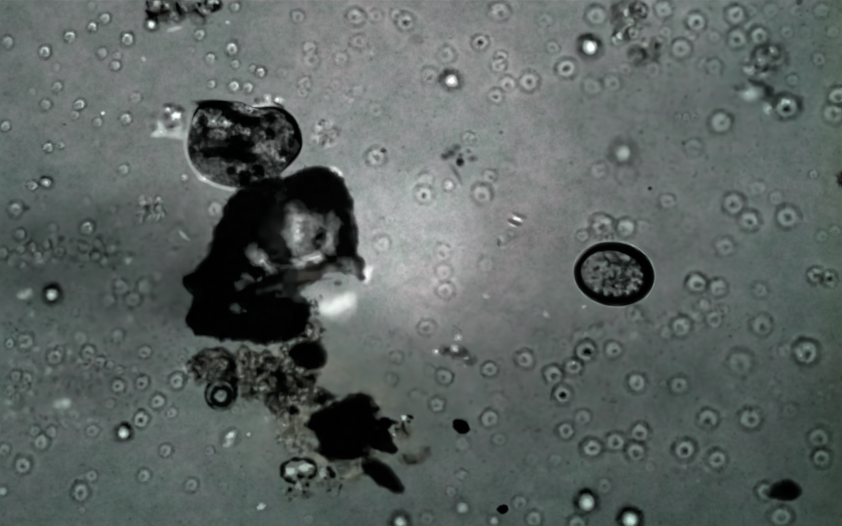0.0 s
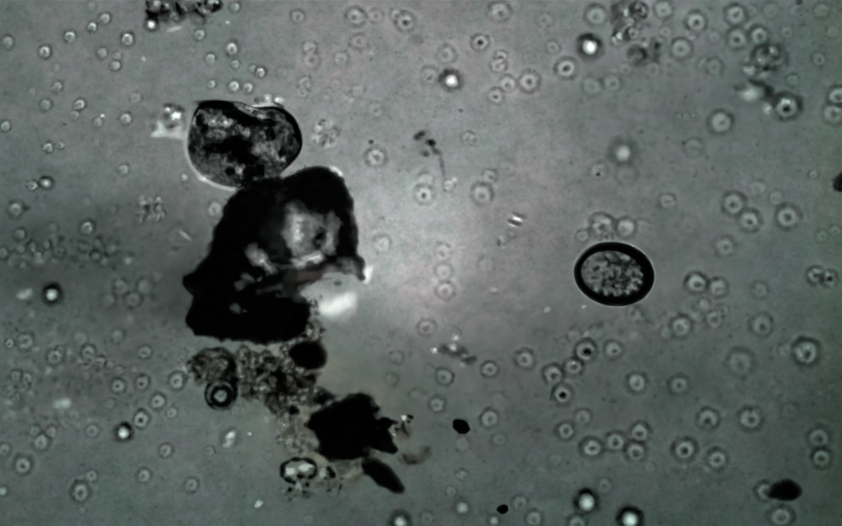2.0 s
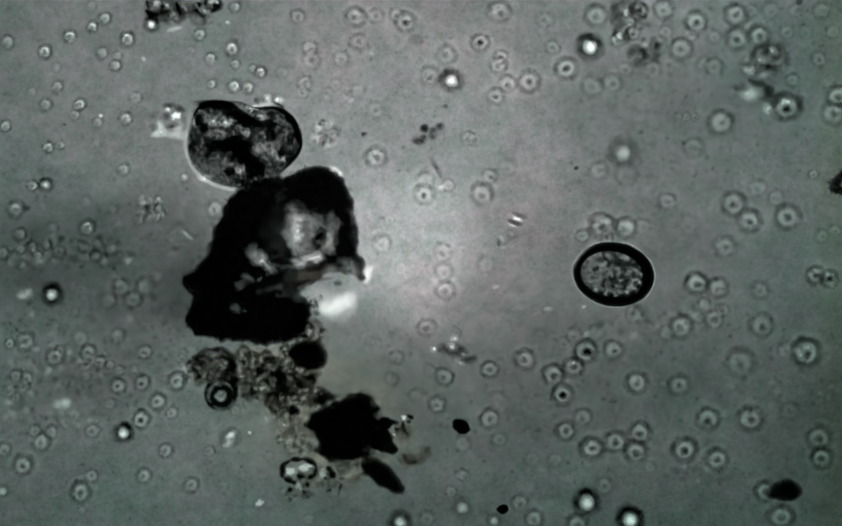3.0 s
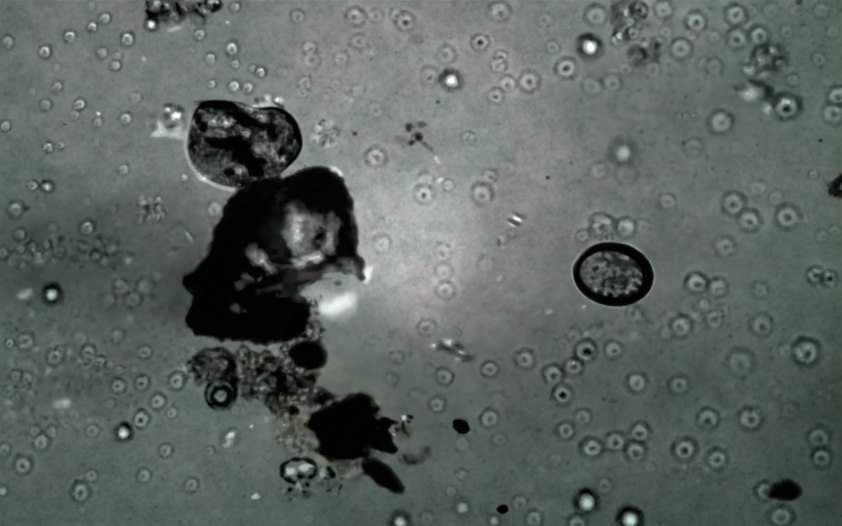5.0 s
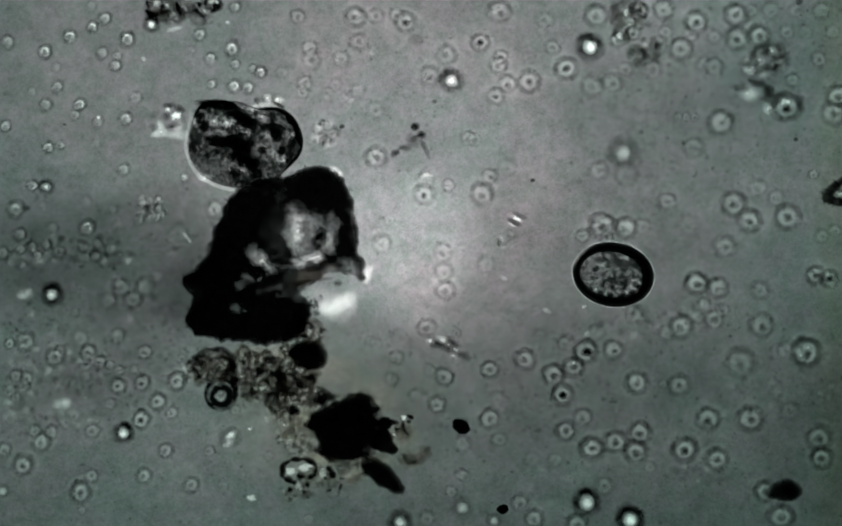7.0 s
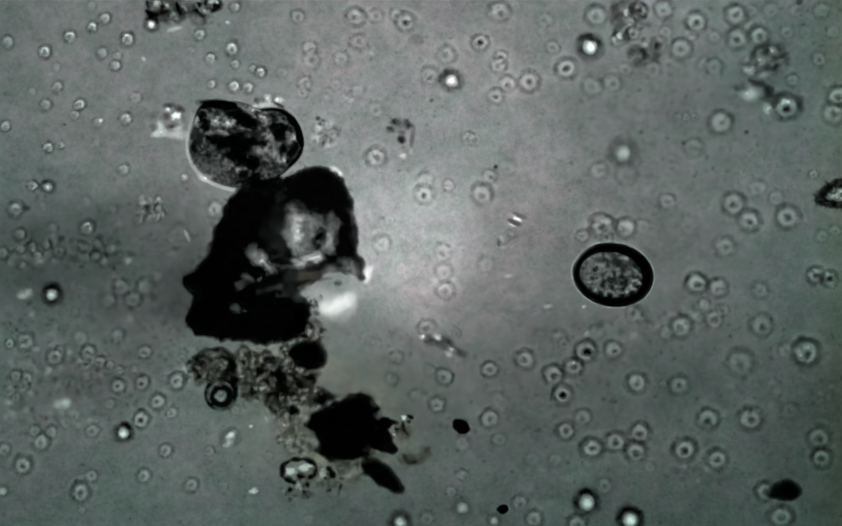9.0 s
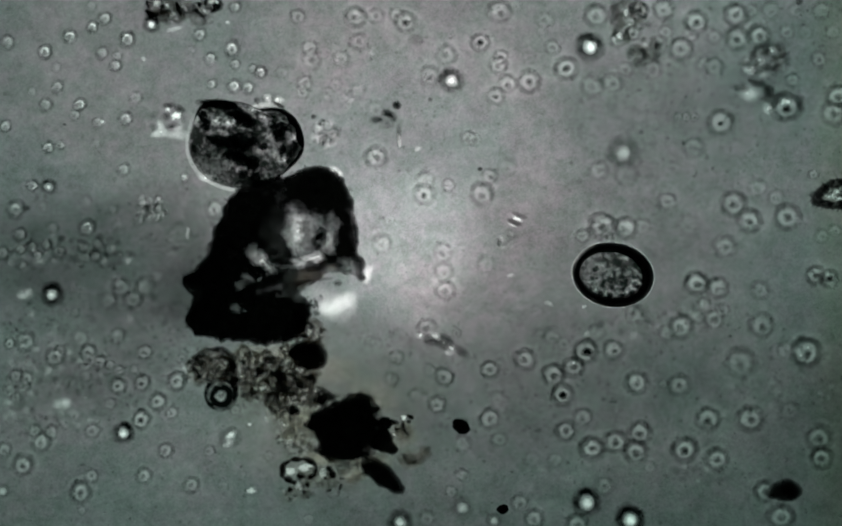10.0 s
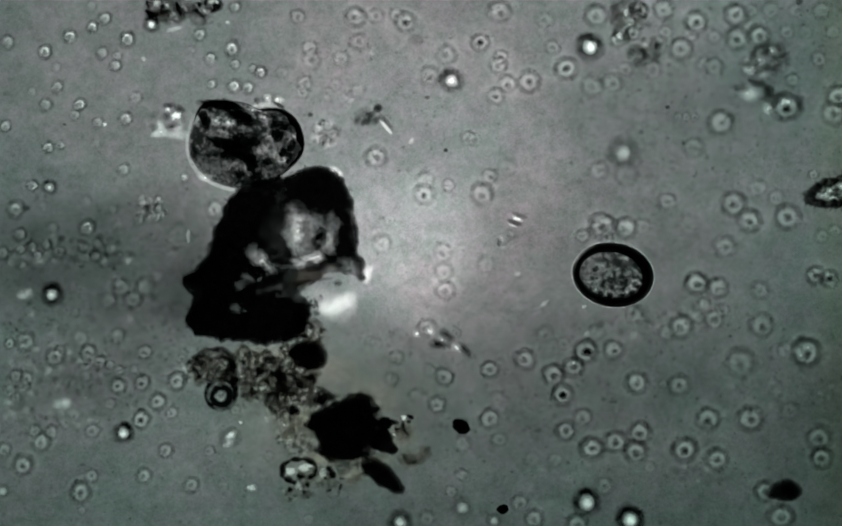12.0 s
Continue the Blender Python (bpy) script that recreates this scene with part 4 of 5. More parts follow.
cells([(90, 275, 14, 0.8), (112, 270, 12, 0.5), (178, 270, 13, 0.25), (230, 316, 15, 0.65), (60, 346, 14, 0.7), (30, 390, 20, 0.85), (80, 385, 12, 0.35), (162, 425, 19, 0.9),
       (37, 437, 16, 0.6), (268, 383, 15, 0.5), (290, 405, 12, 0.5), (258, 410, 13, 0.35), (220, 420, 13, 0.25), (330, 440, 22, 0.35), (38, 465, 12, 0.7), (60, 460, 13, 0.6),
       (70, 476, 12, 0.6), (5, 472, 15, 0.6), (85, 457, 13, 0.6), (110, 470, 15, 0.7), (155, 460, 13, 0.6), (178, 478, 14, 0.7), (182, 455, 13, 0.5)])
cells([(205, 465, 13, 0.5), (222, 476, 9, 0.4), (160, 480, 11, 0.6), (98, 425, 13, 0.35), (40, 492, 12, 0.5), (160, 376, 13, 0.25), (210, 390, 11, 0.25), (320, 475, 16, 0.25),
       (712, 455, 19, 0.5), (700, 293, 21, 0.9), (725, 410, 11, 0.3), (790, 362, 20, 0.75), (792, 335, 17, 0.45), (835, 345, 13, 0.5), (850, 372, 13, 0.25), (872, 258, 15, 0.55),
       (884, 260, 13, 0.45), (897, 362, 22, 0.9), (912, 328, 15, 0.5), (943, 312, 18, 0.25), (1115, 318, 18, 0.35), (1165, 325, 22, 0.25), (825, 470, 18, 0.45)])
cells([(862, 465, 13, 0.25), (905, 492, 18, 0.4), (1122, 422, 25, 0.9), (1166, 425, 21, 0.8), (1085, 440, 14, 0.4), (1292, 275, 20, 0.35), (1242, 375, 17, 0.35), (1366, 380, 24, 0.65),
       (1395, 412, 23, 0.6), (1410, 350, 18, 0.3), (1445, 370, 16, 0.35), (1465, 405, 25, 0.8), (1350, 460, 22, 0.4), (1195, 422, 16, 0.4), (1280, 420, 20, 0.2), (1515, 325, 10, 0.5),
       (1530, 440, 14, 0.3), (1555, 430, 13, 0.3), (950, 442, 14, 0.4), (940, 455, 12, 0.4), (1130, 444, 13, 0.5), (400, 390, 18, 0.7), (748, 500, 14, 0.15)])
cells([(225, 535, 18, 0.55), (202, 560, 16, 0.55), (248, 558, 18, 0.6), (270, 535, 19, 0.45), (290, 515, 16, 0.35), (48, 636, 19, 0.7), (18, 640, 11, 0.7), (103, 665, 19, 0.75),
       (112, 655, 12, 0.5), (165, 656, 16, 0.75), (150, 630, 17, 0.3), (187, 675, 13, 0.6), (218, 627, 16, 0.55), (270, 656, 15, 0.7), (222, 690, 11, 0.5), (250, 688, 9, 0.5),
       (205, 680, 9, 0.5), (329, 710, 18, 0.9), (265, 713, 16, 0.7), (220, 719, 16, 0.75), (30, 700, 13, 0.5), (50, 705, 13, 0.6), (45, 720, 12, 0.5)])
cells([(130, 712, 13, 0.3), (338, 668, 9, 0.4), (85, 598, 9, 0.3), (140, 582, 9, 0.4), (18, 728, 14, 0.4), (160, 700, 12, 0.3), (826, 506, 18, 0.45), (829, 541, 19, 0.75),
       (795, 610, 18, 0.65), (1000, 580, 13, 0.2), (827, 701, 18, 0.65), (912, 688, 17, 0.8), (978, 670, 21, 0.9), (1090, 655, 23, 1.0), (1068, 684, 20, 1.0), (1030, 698, 21, 1.0),
       (1047, 735, 21, 1.0), (1142, 652, 20, 0.55), (1110, 620, 16, 0.25), (1005, 625, 13, 0.25), (850, 620, 9, 0.5), (930, 680, 13, 0.3), (800, 690, 12, 0.3)])
cells([(1297, 528, 22, 0.95), (1336, 536, 20, 0.8), (1268, 610, 23, 0.8), (1242, 620, 16, 0.4), (1330, 595, 19, 0.5), (1300, 590, 14, 0.4), (1312, 565, 12, 0.35), (1345, 578, 14, 0.4),
       (1418, 606, 24, 0.55), (1415, 541, 18, 0.35), (1378, 676, 28, 0.45), (1501, 658, 28, 1.05), (1518, 512, 18, 0.7), (1545, 520, 18, 0.7), (1186, 713, 22, 0.75), (1265, 717, 21, 0.6),
       (1235, 716, 9, 0.35), (1180, 585, 18, 0.5), (1450, 655, 16, 0.25), (1480, 600, 16, 0.15), (1300, 640, 14, 0.15), (1440, 720, 16, 0.2), (1205, 610, 14, 0.25)])
cells([(77, 824, 19, 0.7), (96, 805, 14, 0.5), (43, 866, 20, 0.8), (150, 917, 21, 0.8), (172, 803, 16, 0.5), (171, 886, 14, 0.4), (268, 886, 16, 0.6), (308, 839, 15, 0.6),
       (294, 748, 17, 0.85), (320, 769, 13, 0.55), (263, 782, 18, 1.0), (30, 741, 11, 0.5), (8, 838, 15, 0.5), (356, 904, 16, 0.6), (65, 802, 13, 0.4), (390, 840, 11, 0.35), (153, 951, 9, 0.3),
       (438, 763, 10, 0.5), (814, 754, 17, 0.75), (860, 826, 17, 0.35), (858, 884, 13, 0.45), (205, 752, 12, 0.35), (182, 228, 13, 0.45), (1462, 653, 16, 0.3), (1050, 640, 13, 0.3), (912, 780, 20, 0.8), (925, 743, 15, 0.3), (930, 819, 15, 0.35), (1054, 803, 20, 0.8)])
cells([(1102, 835, 22, 1.0), (1146, 823, 22, 0.95), (1085, 778, 19, 0.45), (968, 936, 17, 0.55), (994, 966, 19, 0.7), (1075, 976, 20, 0.65), (1125, 905, 18, 0.35), (990, 856, 16, 0.2),
       (1035, 856, 15, 0.25), (795, 966, 16, 0.35), (865, 886, 13, 0.35), (840, 916, 12, 0.35), (1191, 806, 22, 0.9), (1184, 842, 22, 0.75), (1318, 781, 23, 0.65), (1397, 781, 25, 0.85),
       (1275, 838, 24, 0.75), (1335, 856, 22, 0.75), (1525, 815, 24, 0.55), (1530, 853, 21, 0.75), (1454, 963, 25, 0.8), (1470, 766, 18, 0.25), (1210, 870, 12, 0.25)])
cells([(697, 97, 12, 0.2), (520, 60, 12, 0.15), (415, 905, 12, 0.2), (500, 850, 10, 0.3), (575, 968, 12, 0.25), (700, 640, 12, 0.25), (738, 666, 14, 0.5), (775, 735, 13, 0.35),
       (729, 706, 13, 0.45), (690, 635, 10, 0.3), (820, 745, 12, 0.3), (990, 500, 10, 0.2), (450, 885, 9, 0.2), (1400, 900, 14, 0.15), (620, 915, 12, 0.35), (640, 920, 10, 0.3)])
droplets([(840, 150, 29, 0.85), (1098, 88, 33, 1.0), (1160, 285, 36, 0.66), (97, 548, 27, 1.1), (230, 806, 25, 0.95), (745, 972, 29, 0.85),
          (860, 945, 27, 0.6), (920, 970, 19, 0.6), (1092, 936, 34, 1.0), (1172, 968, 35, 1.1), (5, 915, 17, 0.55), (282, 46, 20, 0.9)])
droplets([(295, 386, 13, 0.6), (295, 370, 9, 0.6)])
CELL_LEFT = droplet(88, 340, 19, 0.75)

# dark shreds round the beads near the upper border
for x, y, rx, ry, turn, s in [(284, 29, 18, 9, -20, 0.95), (276, 12, 8, 14, 0, 0.7), (303, 12, 6, 16, 0, 0.9), (312, 24, 12, 6, 0, 0.9), (331, 14, 8, 18, 10, 0.95), (338, 26, 10, 8, 0, 0.6), (306, 38, 14, 5, -20, 0.5), (366, 20, 10, 9, 0, 0.85),
                              (404, 11, 12, 9, 0, 0.85), (384, 12, 6, 10, 0, 0.6), (372, 32, 10, 5, 0, 0.4), (1142, 24, 9, 22, -5, 0.7), (1179, 17, 8, 8, 0, 0.8), (1189, 27, 8, 5, 0, 0.8), (1146, 58, 8, 9, 0, 0.5), (1176, 95, 7, 13, -20, 0.6),
                              (1197, 96, 9, 6, 30, 1.0), (1188, 114, 14, 6, 30, 0.55), (1222, 95, 7, 20, 0, 0.4), (1204, 46, 10, 6, 0, 0.4), (1382, 166, 14, 6, 10, 0.7), (1442, 186, 10, 7, 0, 0.5), (1370, 162, 12, 5, 0, 0.4)]:
    shred(x, y, rx, ry, turn, s)
for x, y, rx, ry, turn, s in [(293, 7, 10, 10, 0, 1.3), (322, 27, 8, 7, 0, 1.2), (312, 9, 8, 8, 0, 0.9), (327, 4, 5, 6, 0, 0.6), (393, 4, 9, 8, 0, 1.2), (381, 21, 13, 6, -20, 0.7), (365, 34, 9, 5, 0, 0.5), (350, 6, 8, 6, 0, 0.4), (1165, 26, 8, 15, -10, 0.9),
                              (1170, 46, 12, 7, 0, 0.5), (1153, 66, 9, 8, 20, 1.1), (1202, 82, 14, 5, 25, 0.5), (1190, 104, 10, 4, 40, 0.5), (1415, 112, 11, 8, 0, 0.7), (1437, 95, 11, 9, 0, 0.7), (1450, 116, 9, 7, 0, 0.6), (1396, 131, 12, 10, 0, 0.7),
                              (1418, 140, 9, 7, 0, 0.5), (1432, 203, 15, 12, 0, 0.7), (1466, 190, 9, 7, 0, 1.0)]:
    fleck(x, y, rx, ry, turn, 0.8 * s, 0.0, "small pale bead among dark shreds")
for x, y, rx, ry, turn, s in [(1424, 84, 18, 7, 16, 0.55), (1452, 84, 10, 8, -30, 0.5), (1464, 112, 8, 14, 0, 0.6), (1428, 126, 18, 6, -8, 0.55), (1406, 98, 6, 12, -20, 0.5), (1443, 108, 6, 8, 0, 0.5)]:
    shred(x, y, rx, ry, turn, s)
oblong(304, 20, [(276, 8, 3, 8, 14), (275, 23, 6, 3.5, -40), (286, 29, 9, 4, -14), (298, 26, 6, 4, 20), (303, 15, 2.5, 7, -8), (310, 20, 4, 2.5, 10), (331, 13, 3.5, 9, 16), (336, 26, 3.5, 4, 0), (318, 37, 6, 2.5, 20), (341, 18, 3, 6, -14)],
       "black network of debris round bright beads", 57, 1.6)
oblong(386, 14, [(365, 20, 6, 6, 0), (372, 9, 4, 6, 20), (404, 12, 8, 6, 0), (398, 20, 5, 4, 0), (383, 6, 4, 6, 0), (377, 30, 7, 3, 10)], "dark crumbs of debris round a pale bead", 58, 1.8)
speck(1465, 204, 7, 6, 0, 1.0, "dark_grain", "small black grain at the heart of a cell")
# smudges paint in the dark halos round cells and the shade beside the clump
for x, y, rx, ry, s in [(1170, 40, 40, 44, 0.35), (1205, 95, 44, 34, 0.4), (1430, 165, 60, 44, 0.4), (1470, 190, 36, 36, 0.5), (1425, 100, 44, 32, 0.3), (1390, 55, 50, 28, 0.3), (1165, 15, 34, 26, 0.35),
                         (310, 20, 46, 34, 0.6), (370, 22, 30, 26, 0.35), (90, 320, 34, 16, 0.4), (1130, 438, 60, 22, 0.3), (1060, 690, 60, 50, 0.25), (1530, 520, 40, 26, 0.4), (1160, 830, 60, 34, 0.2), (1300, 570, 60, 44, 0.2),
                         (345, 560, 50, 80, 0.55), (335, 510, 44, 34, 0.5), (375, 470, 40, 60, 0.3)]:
    silt = thing("grey_smudge", x, y, "soft grey smudge painted as dark halo round cells and debris", "silt", "smudges of silt")
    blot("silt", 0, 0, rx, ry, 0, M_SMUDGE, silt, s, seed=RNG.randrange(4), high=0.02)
frayed = thing("frayed_debris", 1415, 165, "frayed dark debris arching over a pale bead", "debris")
mass("arch", frayed, 1415, 165, [(1397, 151, 13, 4, -8), (1414, 156, 13, 7, -22), (1428, 170, 8, 13, 16), (1424, 186, 7, 9, -20), (1434, 178, 6, 8, 0)], [], M_MASS, 0.070, 1.6, 60.0, 8.0, seed=51, blend=3.0)
# the dark halo on one side of a cell, painted as a soft blot
halo_dark = thing("dark_shred", 1490, 190, "dark curved halo painted beside a bright cell", "shred", "dark shreds", 12)
blot("grain", 0, 0, 11, 26, 0, M_SOOT, halo_dark, 0.7, seed=2, high=0.1)
litter(1174, 32, "mottled dark and clear debris near other cells", [(1172, 24, 34, 34, 0), (1160, 62, 20, 22, 0)], 6, 8, 52, 0.0060, 0.0, 0.36)
litter(1203, 98, "mottled dark debris with a pale streak", [(1203, 98, 32, 26, 40)], 4, 6, 53, 0.0060, 0.0, 0.36)
litter(1424, 112, "thin mottled debris above a frayed clot", [(1420, 112, 40, 24, 0), (1444, 104, 22, 22, 0)], 3, 6, 54, 0.0050, 0.0, 0.5)
litter(308, 18, "dark debris holding bright beads", [(306, 14, 34, 24, 0), (334, 20, 22, 20, 0)], 6, 4, 55, 0.0060, 0.0, 0.25)
litter(374, 24, "mottled grey debris beside bright beads", [(374, 24, 28, 26, 0), (398, 8, 18, 16, 0)], 6, 6, 56, 0.0040, 0.0, 0.5)
for x, y, rx, ry, turn, s in [(500, 186, 14, 11, 0, 0.2), (517, 187, 9, 8, 0, 0.35), (484, 196, 26, 7, 8, 0.22)]:
    glare_flake(x, y, rx, ry, turn, s, "bright clear flake beside a large ciliate")
glare_flake(1396, 174, 29, 21, -25, 0.62, "pale irregular bead with a frayed dark edge")
# pale drops; the last three rows paint extra glare onto droplets placed above
for x, y, rx, ry, turn, s in [(117, 752, 22, 13, 0, 0.3), (104, 755, 13, 9, 0, 0.25), (124, 750, 14, 11, 0, 0.3), (46, 548, 20, 13, 16, 0.6), (41, 552, 10, 7, 0, 0.4), (55, 542, 8, 6, 30, 0.4), (918, 968, 12, 10, 0, 0.2), (862, 946, 13, 11, 0, 0.2), (5, 914, 11, 11, 0, 0.25)]:
    glare_flake(x, y, rx, ry, turn, s, "pale soft-edged bright blot of a clear drop")
# broad dark sheets paint in the dimmer parts of the lit field
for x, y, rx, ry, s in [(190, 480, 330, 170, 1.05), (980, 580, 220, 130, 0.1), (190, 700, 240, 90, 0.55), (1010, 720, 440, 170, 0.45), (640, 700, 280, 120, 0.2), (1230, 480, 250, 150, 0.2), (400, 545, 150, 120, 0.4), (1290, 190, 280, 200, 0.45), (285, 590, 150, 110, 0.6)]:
    murk = thing("murky_patch", x, y, "broad faint dark patch painted where the field is lit less", "murk", "patches of murk")
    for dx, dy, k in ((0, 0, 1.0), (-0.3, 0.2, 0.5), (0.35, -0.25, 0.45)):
        blot("wisp", dx * rx, dy * ry, rx * (0.5 + 0.5 * k), ry * (0.5 + 0.5 * k), 0, M_DIM_FIELD, murk, (0.8 if k == 1.0 else 0.4) * s, z=0.0008, seed=RNG.randrange(4), high=0.002)
# pale tan blots paint in the bright halo round the dark debris
for x, y, rx, ry, turn, s in [(694, 738, 60, 40, -20, 0.4), (560, 790, 50, 46, 0, 0.7), (690, 858, 50, 16, 0, 0.6), (600, 852, 50, 18, 0, 0.7), (500, 660, 90, 20, 0, 0.4), (620, 690, 60, 30, 0, 0.35), (660, 885, 26, 18, 0, 0.9), (750, 815, 40, 30, 0, 0.3)]:
    tan = thing("tan_veil", x, y, "thin pale tan veil painted as the bright halo round debris", "slime", "veils of slime")
    blot("veil", 0, 0, rx, ry, turn, M_TAN, tan, s, z=0.0007, seed=RNG.randrange(4), high=0.002)
# two broad tints put the warm glow round the litter into the colour
haze = thing("brown_haze", 620, 760, "broad thin brown haze round the litter", "murk")
blot("haze", 0, 0, 250, 190, 20, M_VEIL, haze, 0.24, z=0.0009, seed=1, high=0.002)
blot("haze", -20, 10, 280, 170, 0, M_TAN, haze, 0.10, z=0.0012, seed=2, high=0.002)
glare_flake(325, 54, 20, 5, 12, 0.4, "pale thin fleck below dark debris")
for x, y, r, s in [(50, 388, 8, 0.7), (1488, 4, 9, 0.8), (120, 232, 4, 0.8), (160, 678, 5, 0.6), (1360, 626, 5, 0.5), (1125, 838, 8, 0.5), (775, 75, 18, 0.35), (763, 856, 16, 0.45), (140, 915, 4, 0.5), (1128, 440, 7, 0.6)]:
    speck(x, y, r, r * 0.8, 0, s, "dark_grain", "small dark grain resting on the slide")
for x, y, rx, ry, turn, s in [(268, 110, 6, 5, 0, 0.5), (424, 42, 7, 6, 0, 0.4), (655, 187, 7, 4, 30, 0.3), (345, 686, 10, 9, 0, 0.5), (1092, 622, 7, 8, 0, 0.5), (1088, 571, 7, 4, 20, 0.7),
                              (540, 825, 13, 11, 0, 0.8), (528, 790, 16, 8, -30, 0.5), (490, 722, 9, 7, 0, 1.0), (592, 727, 10, 7, 0, 0.8), (452, 702, 12, 4, -10, 0.5), (502, 640, 12, 9, 0, 0.35), (466, 652, 16, 8, 20, 0.3), (690, 100, 8, 4, 0, 0.25)]:
    fleck(x, y, rx, ry, turn, s, 0.2, "small bright clear fleck on the slide")

def fine_particles(name, label, material, count, seed, tall, area=(-20, -20, 1590, 1000), size=(3.0, 8.5)):
    """Countless fine grains in the film of water, as low domes."""
    rng = random.Random(seed)
    verts, faces = [], []
    for _ in range(count):
        x, y, r = rng.uniform(area[0], area[2]), rng.uniform(area[1], area[3]), rng.uniform(*size)
        squeeze, turn, h = rng.uniform(0.6, 1.0), rng.uniform(0, 3.14), tall * rng.uniform(0.3, 1.0) ** 2
        n0 = len(verts)
        verts.append((*P(x, y)[:2], h))
        for ring, k in ((0.5, 0.7), (1.0, 0.0)):
            for j in range(8):
                a = j * math.pi / 4
                u, v = r * ring * math.cos(a), r * ring * math.sin(a) * squeeze
                verts.append((*P(x + u * math.cos(turn) - v * math.sin(turn), y + u * math.sin(turn) + v * math.cos(turn))[:2], h * k))
        for j in range(8):
            k = (j + 1) % 8
            faces.append((n0, n0 + 1 + k, n0 + 1 + j))
            faces.append((n0 + 1 + j, n0 + 1 + k, n0 + 9 + k, n0 + 9 + j))
    me = bpy.data.meshes.new(name)
    me.from_pydata(verts, [], faces)
    return tagged(piece(name, me, material, None), label, "particles", kind="stuff")


fine_particles("fine_dark_particles", "countless fine grey particles in the film of water", M_MASS, 900, 71, 0.0014)
fine_particles("fine_clear_particles", "countless fine clear particles in the film of water", M_CLEAR, 900, 72, 0.0022)
# patches where the water holds more fine dirt
for seed, count, area in ((73, 420, (-20, 430, 390, 780)), (74, 420, (1000, 600, 1590, 1000)), (75, 160, (280, 560, 480, 700)), (76, 200, (1180, 0, 1590, 330)), (77, 160, (560, 60, 860, 320)), (78, 200, (-20, 780, 460, 1000)), (79, 160, (680, 600, 1000, 980))):
    fine_particles("fine_dirt", "countless fine dark specks of dirt in the water", M_MASS, count, seed, 0.0021, area, (2.6, 6.0))

for k, (x, y, rx, ry, dark, clear, s) in enumerate([(606, 248, 30, 24, 24, 12, 0.75), (1308, 585, 46, 36, 14, 14, 0.45), (946, 450, 20, 14, 5, 5, 0.5),
                                                   (1420, 122, 34, 22, 8, 6, 0.4), (1176, 34, 28, 40, 10, 8, 0.4), (1204, 98, 26, 26, 6, 6, 0.4), (1530, 518, 34, 18, 10, 8, 0.7),
                                                   (70, 468, 60, 22, 16, 12, 0.4), (645, 178, 50, 24, 8, 12, 0.3), (175, 668, 26, 18, 8, 6, 0.6), (376, 24, 26, 22, 8, 6, 0.5), (500, 190, 30, 9, 5, 9, 0.8), (283, 388, 30, 20, 10, 16, 0.9),
        (90, 470, 90, 34, 30, 16, 0.6), (190, 470, 60, 30, 22, 12, 0.6), (250, 540, 50, 36, 14, 8, 0.45), (60, 600, 70, 60, 22, 10, 0.35), (230, 590, 90, 50, 24, 10, 0.3), (110, 690, 90, 50, 26, 14, 0.4), (290, 700, 60, 40, 16, 8, 0.35),
        (50, 705, 64, 60, 26, 18, 0.45), (150, 765, 64, 34, 14, 12, 0.3), (60, 795, 64, 34, 16, 10, 0.4), (1180, 600, 70, 34, 18, 12, 0.4), (1490, 705, 70, 60, 18, 8, 0.5), (1385, 745, 84, 44, 16, 8, 0.35), (1300, 882, 64, 26, 14, 5, 0.4), (1040, 900, 70, 40, 12, 8, 0.3)]):
    mottle(x, y, rx, ry, dark, clear, 200 + k, s)

# a turning spindle-shaped cell
SPINDLE = thing("spindle_cell", 963, 408, "spindle-shaped clear cell with dark flanks", "cell", "", -22)
blot("flank", -2, 8, 20, 7, 0, M_SPECK, SPINDLE, 0.75, seed=1)
blot("flank", 2, -8, 20, 6, 0, M_SPECK, SPINDLE, 0.5, seed=2)
blot("core", 0, 0, 14, 6, 0, M_FLECK, SPINDLE, 0.8, z=0.003, seed=3)
blot("fringe", -4, 14, 12, 4, 0, M_FLECK, SPINDLE, 0.45, z=0.001, seed=0)


# ---- what drifts and swims ----
def colony():
    c = thing("granule_colony", 852, 294, "drifting colony of dark granules on a thin stalk", "colony")
    grains = []
    for i, (rx, ry, s) in enumerate([(8, 7.5, 1.0), (9, 7, 0.95), (9, 7, 0.8), (9.5, 6.5, 0.8), (15, 10, 0.5)]):
        grains.append(blot("granule", 0, 0, rx * 1.4, ry * 1.4, 0, M_SOOT if i else M_SPECK, c, s * 1.05, z=0.012, seed=i, high=0.6))
    grains.append(blot("stalk", 0, 0, 7.0, 32, 0, M_SOOT, c, 0.75, z=0.010, seed=1))
    for i, (rx, ry, s) in enumerate([(7, 6, 0.9), (6, 5, 0.85), (8, 5.5, 0.75), (6, 5, 0.7), (16, 12, 0.35)]):
        grains.append(blot("granule", 0, 0, rx * 1.3, ry * 1.3, 0, M_SOOT, c, s, z=0.012, seed=i + 1, high=0.6))
    return c, grains


COLONY, GRAINS = colony()
TAIL = thing("bright_rod", 838, 350, "short bright rod trailing the dark granules", "rod")
blot("rod", 0, 0, 4.2, 20, 0, M_RODLIGHT, TAIL, 1.0, z=0.01, seed=2, high=0.3)
TWIN = fleck(836, 346, 9, 6, 20, 0.38, 0.4)
DOT_A = speck(1210, 351, 6, 5, 0, 0.95)
